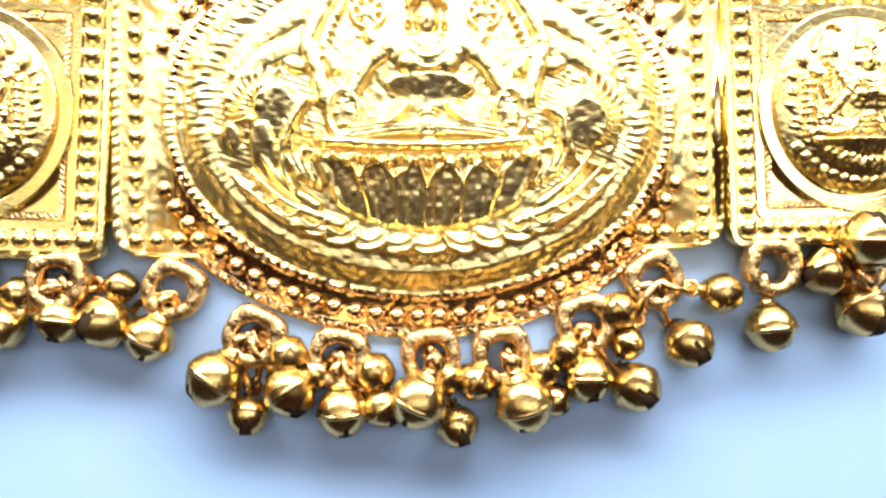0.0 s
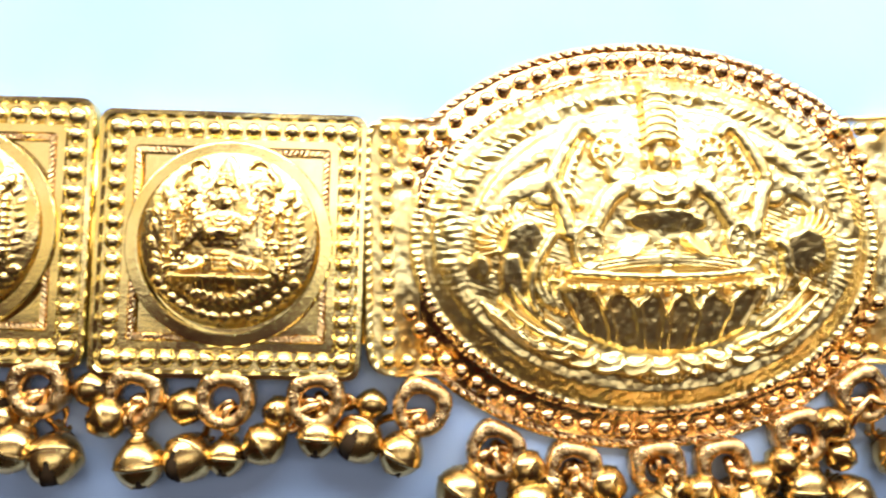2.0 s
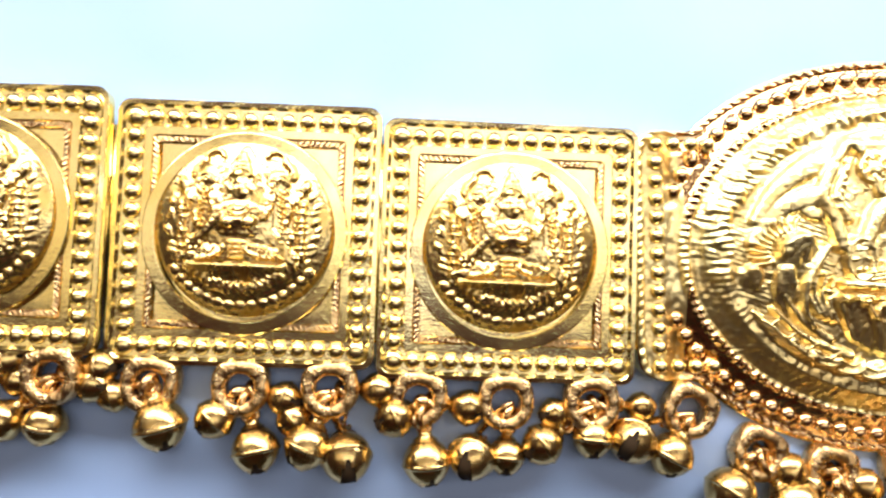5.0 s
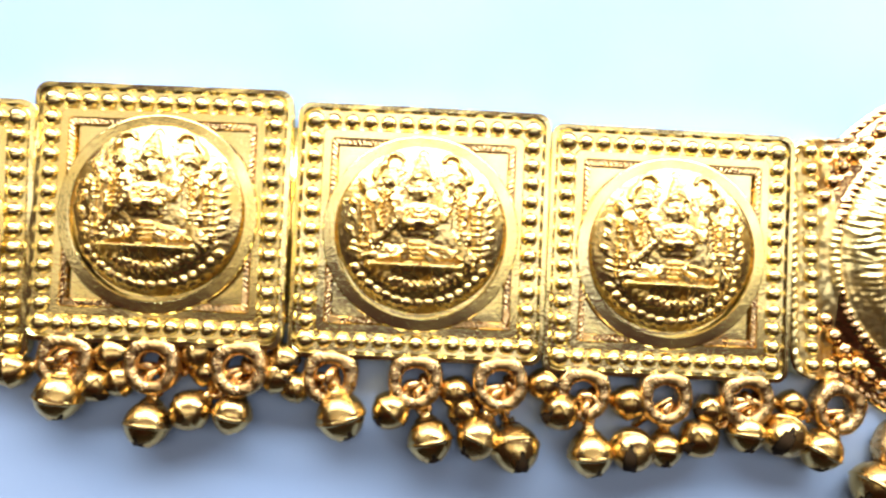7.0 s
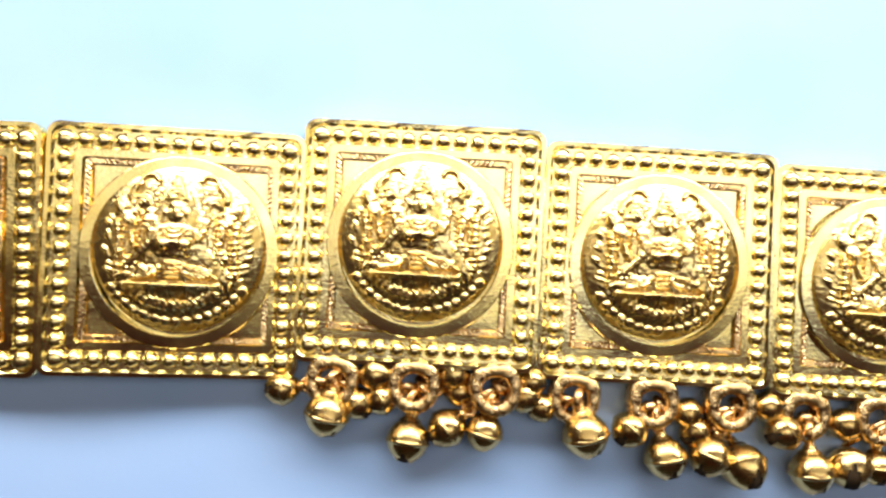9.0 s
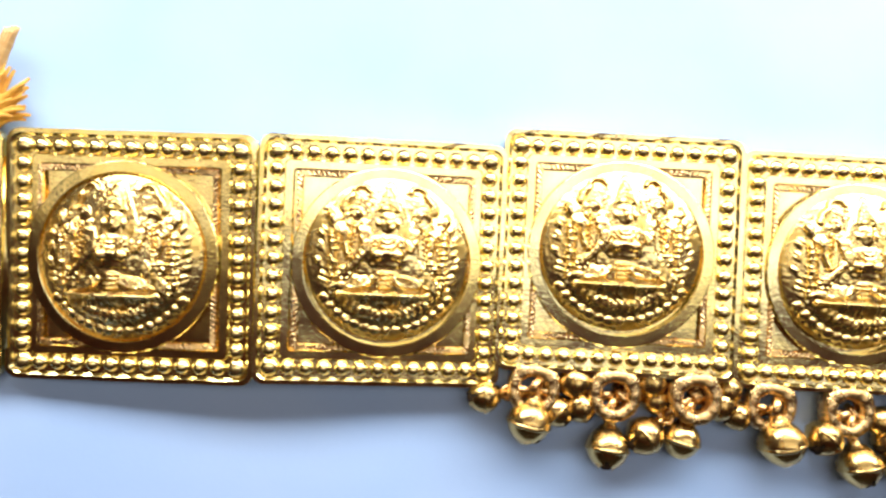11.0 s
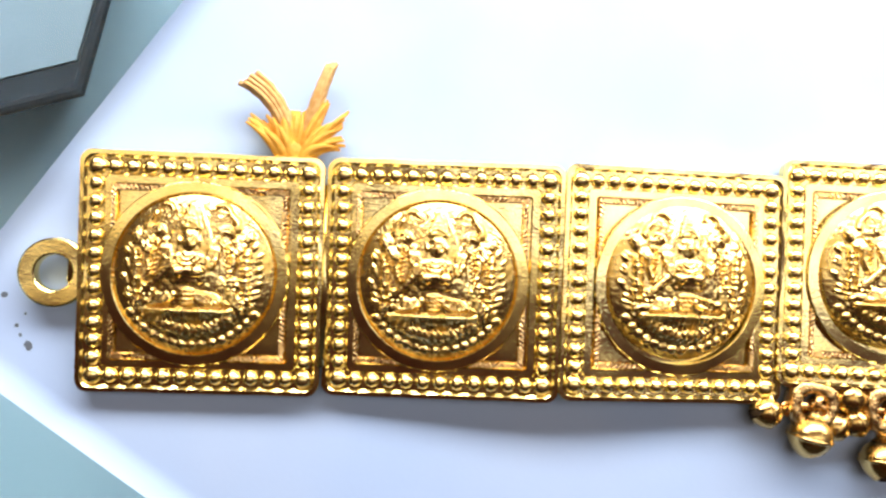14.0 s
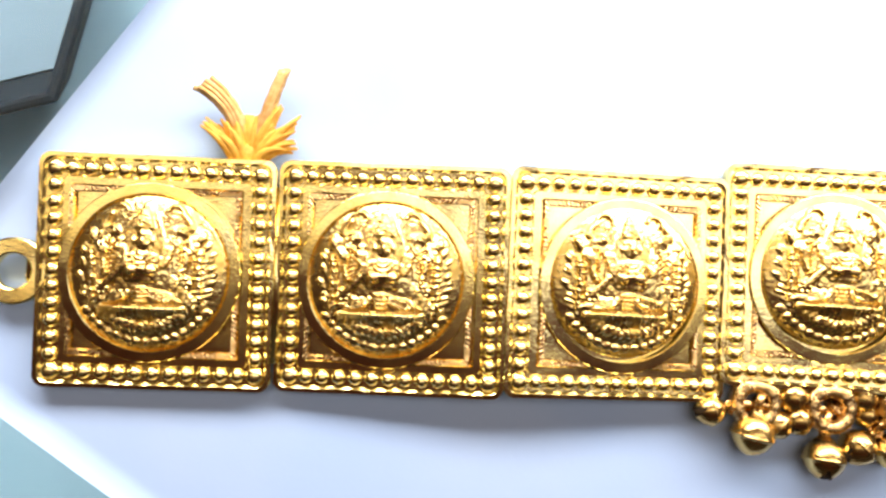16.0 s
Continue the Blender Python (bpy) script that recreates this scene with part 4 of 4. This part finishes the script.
# bells by the link they hang from: x, y, radius, ring x, ring y, dip, spin
BELL_ROWS = (
    (-154.2, -18.6, 2.2, -146.4, -17.4, 10, 20), (-147.2, -22.2, 2.9, -146.4, -17.4, 40, 90), (-135.1, -25.8, 2.8, -134.2, -17.5, 5, 30), (-129.5, -23.8, 2.6, -122.0, -17.4, 20, 0),
    (-123.6, -24.3, 2.5, -122.0, -17.4, 35, 120), (-127.5, -18.4, 1.9, -134.2, -17.5, 10, 40), (-139.4, -19.8, 2.1, -134.2, -17.5, 10, 70),
    (-115.0, -20.4, 2.0, -109.6, -19.0, 5, 10), (-108.2, -24.2, 3.1, -109.6, -19.0, 35, 70), (-101.3, -23.3, 2.5, -97.3, -19.1, 10, 30), (-95.5, -27.5, 2.8, -97.3, -19.1, 5, 50),
    (-91.8, -20.6, 2.1, -97.3, -19.1, 0, 60), (-88.7, -27.0, 2.8, -85.2, -19.2, 15, 0), (-76.9, -23.0, 2.5, -71.9, -20.6, 0, 20),
    (-72.2, -29.1, 2.9, -72.9, -20.6, 25, 60), (-61.1, -28.4, 2.3, -60.6, -20.8, 5, 40), (-56.2, -26.6, 2.6, -48.4, -21.0, 10, 20), (-48.9, -25.8, 2.5, -48.4, -21.0, 10, 50),
    (-37.7, -28.0, 2.7, -34.6, -22.2, 45, 70), (-29.5, -33.1, 3.2, -25.2, -27.3, 10, 0), (-19.8, -34.7, 3.0, -25.2, -27.3, 0, 20), (-13.2, -37.4, 2.9, -13.6, -30.4, 30, 60),
    (-7.9, -36.9, 2.4, -13.6, -30.4, 10, 40), (14.5, -36.2, 2.0, 8.0, -30.0, 10, 40), (18.7, -33.2, 2.8, 18.7, -26.4, 15, 60), (22.8, -24.4, 2.2, 28.0, -20.4, 0, 30),
    (37.1, -22.0, 2.4, 28.0, -20.4, 0, 50), (43.3, -26.6, 2.8, 42.3, -18.6, 20, 90), (50.7, -19.0, 2.8, 54.6, -18.2, 10, 20))
for x, y, r, ex, ey, dip, spin in BELL_ROWS:
    bell(x, y, r, (ex, ey), dip, spin)
# bells turned so that the slit shows: the last number is the slit's lean
for x, y, r, ex, ey, dip, lean in ((-83.2, -28.4, 3.1, -85.2, -19.2, 28, 12), (-66.1, -28.3, 2.9, -60.6, -20.8, 40, -38), (-43.4, -25.9, 2.9, -34.6, -22.2, 44, -40), (-25.3, -37.9, 2.3, -25.2, -27.3, 20, 5),
                                   (1.7, -39.5, 2.4, -1.6, -30.8, 26, 10), (25.2, -34.4, 2.9, 18.7, -26.4, 34, -10), (32.3, -28.7, 2.9, 28.0, -20.4, 34, -4), (56.0, -24.3, 3.2, 54.6, -18.2, 30, 15)):
    bell(x, y, r, (ex, ey), -dip - 14, lean, label=SLIT)
bell(-3.7, -35.6, 3.2, (-1.6, -30.8), 60, 30, 6.0)
bell(10.0, -36.2, 3.3, (8.0, -30.0), 55, 10, 5.0)
bell(54.4, -14.6, 3.2, (54.6, -18.2), 10, 40, 7.0)
# half-hidden bells between the rings
for x, y, r, ex, ey, spin in (
        (-140.2, -16.0, 2.2, -146.4, -17.4, 10), (-128.4, -15.6, 2.2, -134.2, -17.5, 70), (-116.6, -16.4, 2.1, -122.0, -17.4, 20), (-142.6, -20.6, 2.1, -146.4, -17.4, 30), (-117.4, -18.8, 2.2, -122.0, -17.4, 60),
        (-66.4, -21.6, 2.2, -72.9, -20.6, 30), (-79.0, -19.2, 2.1, -85.2, -19.2, 60), (-41.6, -21.4, 1.9, -48.4, -21.0, 0), (-9.0, -32.4, 2.3, -13.6, -30.4, 0), (4.2, -33.6, 2.3, -1.6, -30.8, 30), (-20.2, -30.2, 2.3, -25.2, -27.3, 10), (-17.0, -32.6, 2.0, -13.6, -30.4, 20),
        (0.2, -33.2, 2.0, -1.6, -30.8, 70), (15.8, -29.8, 2.1, 18.7, -26.4, 40), (24.2, -28.8, 2.0, 28.0, -20.4, 10), (-54.4, -22.4, 2.0, -48.4, -21.0, 20), (-90.8, -23.4, 2.1, -85.2, -19.2, 40), (12.8, -32.0, 2.2, 8.0, -30.0, 60)):
    bell(x, y, r, (ex, ey), 0, spin, label="small gold bell half hidden under the belt's rings")


# ---------------------------------------------------------------- the thread tassel
def tassel():
    root = tagged(new("thread_tassel"), "frayed amber thread tied with two stiff cord ends behind the belt", "thread")
    rng = random.Random(9)
    knot = tube([(-230.3, 16.6, 0.9), (-230.3, 18.2, 1.6), (-230.3, 19.6, 1.8), (-230.3, 20.8, 1.6)], [1.9, 2.0, 2.2, 1.2], 12)
    part("knot", mesh_of("knot", *knot, thread_mat), root, label="wrapped amber thread knot")

    def strand(name, a, b, c, r0, r1, mat, twist=0.0, n=10):
        a, b, c = Vector(a), Vector(b), Vector(c)
        pts = [((1 - t) ** 2) * a + 2 * t * (1 - t) * b + t * t * c for t in (k / n for k in range(n + 1))]
        rad = [(r0 + (r1 - r0) * k / n) * (1 + twist * math.sin(k * 2.4)) for k in range(n + 1)]
        part(name, mesh_of(name, *tube(pts, rad, 7), mat), root)

    for k in range(7):
        off = (k - 3) * 0.34
        lift = 0.5 * (k % 2)
        strand("cord", (-230.8 + 0.5 * off, 18.4, 2.0), (-231.4 + 0.9 * off, 26.2 + 0.3 * off, 3.6 + lift), (-237.6 + off * 1.2 + rng.uniform(-0.5, 0.5), 29.6 + off * 0.7 + rng.uniform(-0.3, 0.3), 3.4 + lift), 0.62, 0.42, cord_mat, 0.14, 14)
        strand("cord", (-229.4 + 0.5 * off, 18.4, 2.0), (-227.4 + 0.7 * off, 26.4, 3.4 + lift), (-225.2 + 0.75 * off, 32.6 + 0.2 * off + rng.uniform(-0.4, 0.4), 2.8 + lift), 0.6, 0.36, cord_mat, 0.14, 14)
    tips = [(-237.2, 24.4), (-236.4, 23.8), (-235.4, 23.4), (-234.4, 24.6), (-233.2, 24.2), (-232.2, 24.8), (-231.2, 25.6), (-230.2, 26.6), (-229.4, 25.2), (-228.4, 24.8),
            (-226.6, 25.4), (-225.9, 27.4), (-222.6, 25.1), (-223.4, 24.4), (-224.6, 23.8), (-223.0, 21.5), (-223.8, 21.2), (-225.0, 21.6), (-226.2, 22.6), (-234.6, 22.2)]
    for x, y in tips * 4:
        x, y = x + rng.uniform(-0.5, 0.5), y + rng.uniform(-1.6, 0.3)
        z = rng.uniform(1.4, 3.8)
        bend = (-230.2 + (x + 230.2) * 0.5 + rng.uniform(-0.3, 0.3), 20.2 + (y - 20.2) * rng.uniform(0.15, 0.45), z + 0.7)
        strand("thread_strand", (-230.3 + 0.24 * (x + 230.3), 17.8, 1.8 + rng.uniform(-0.6, 0.6)), bend, (x, y, z), 1.1, 0.2, thread_mat, 0.0, 7)


tassel()
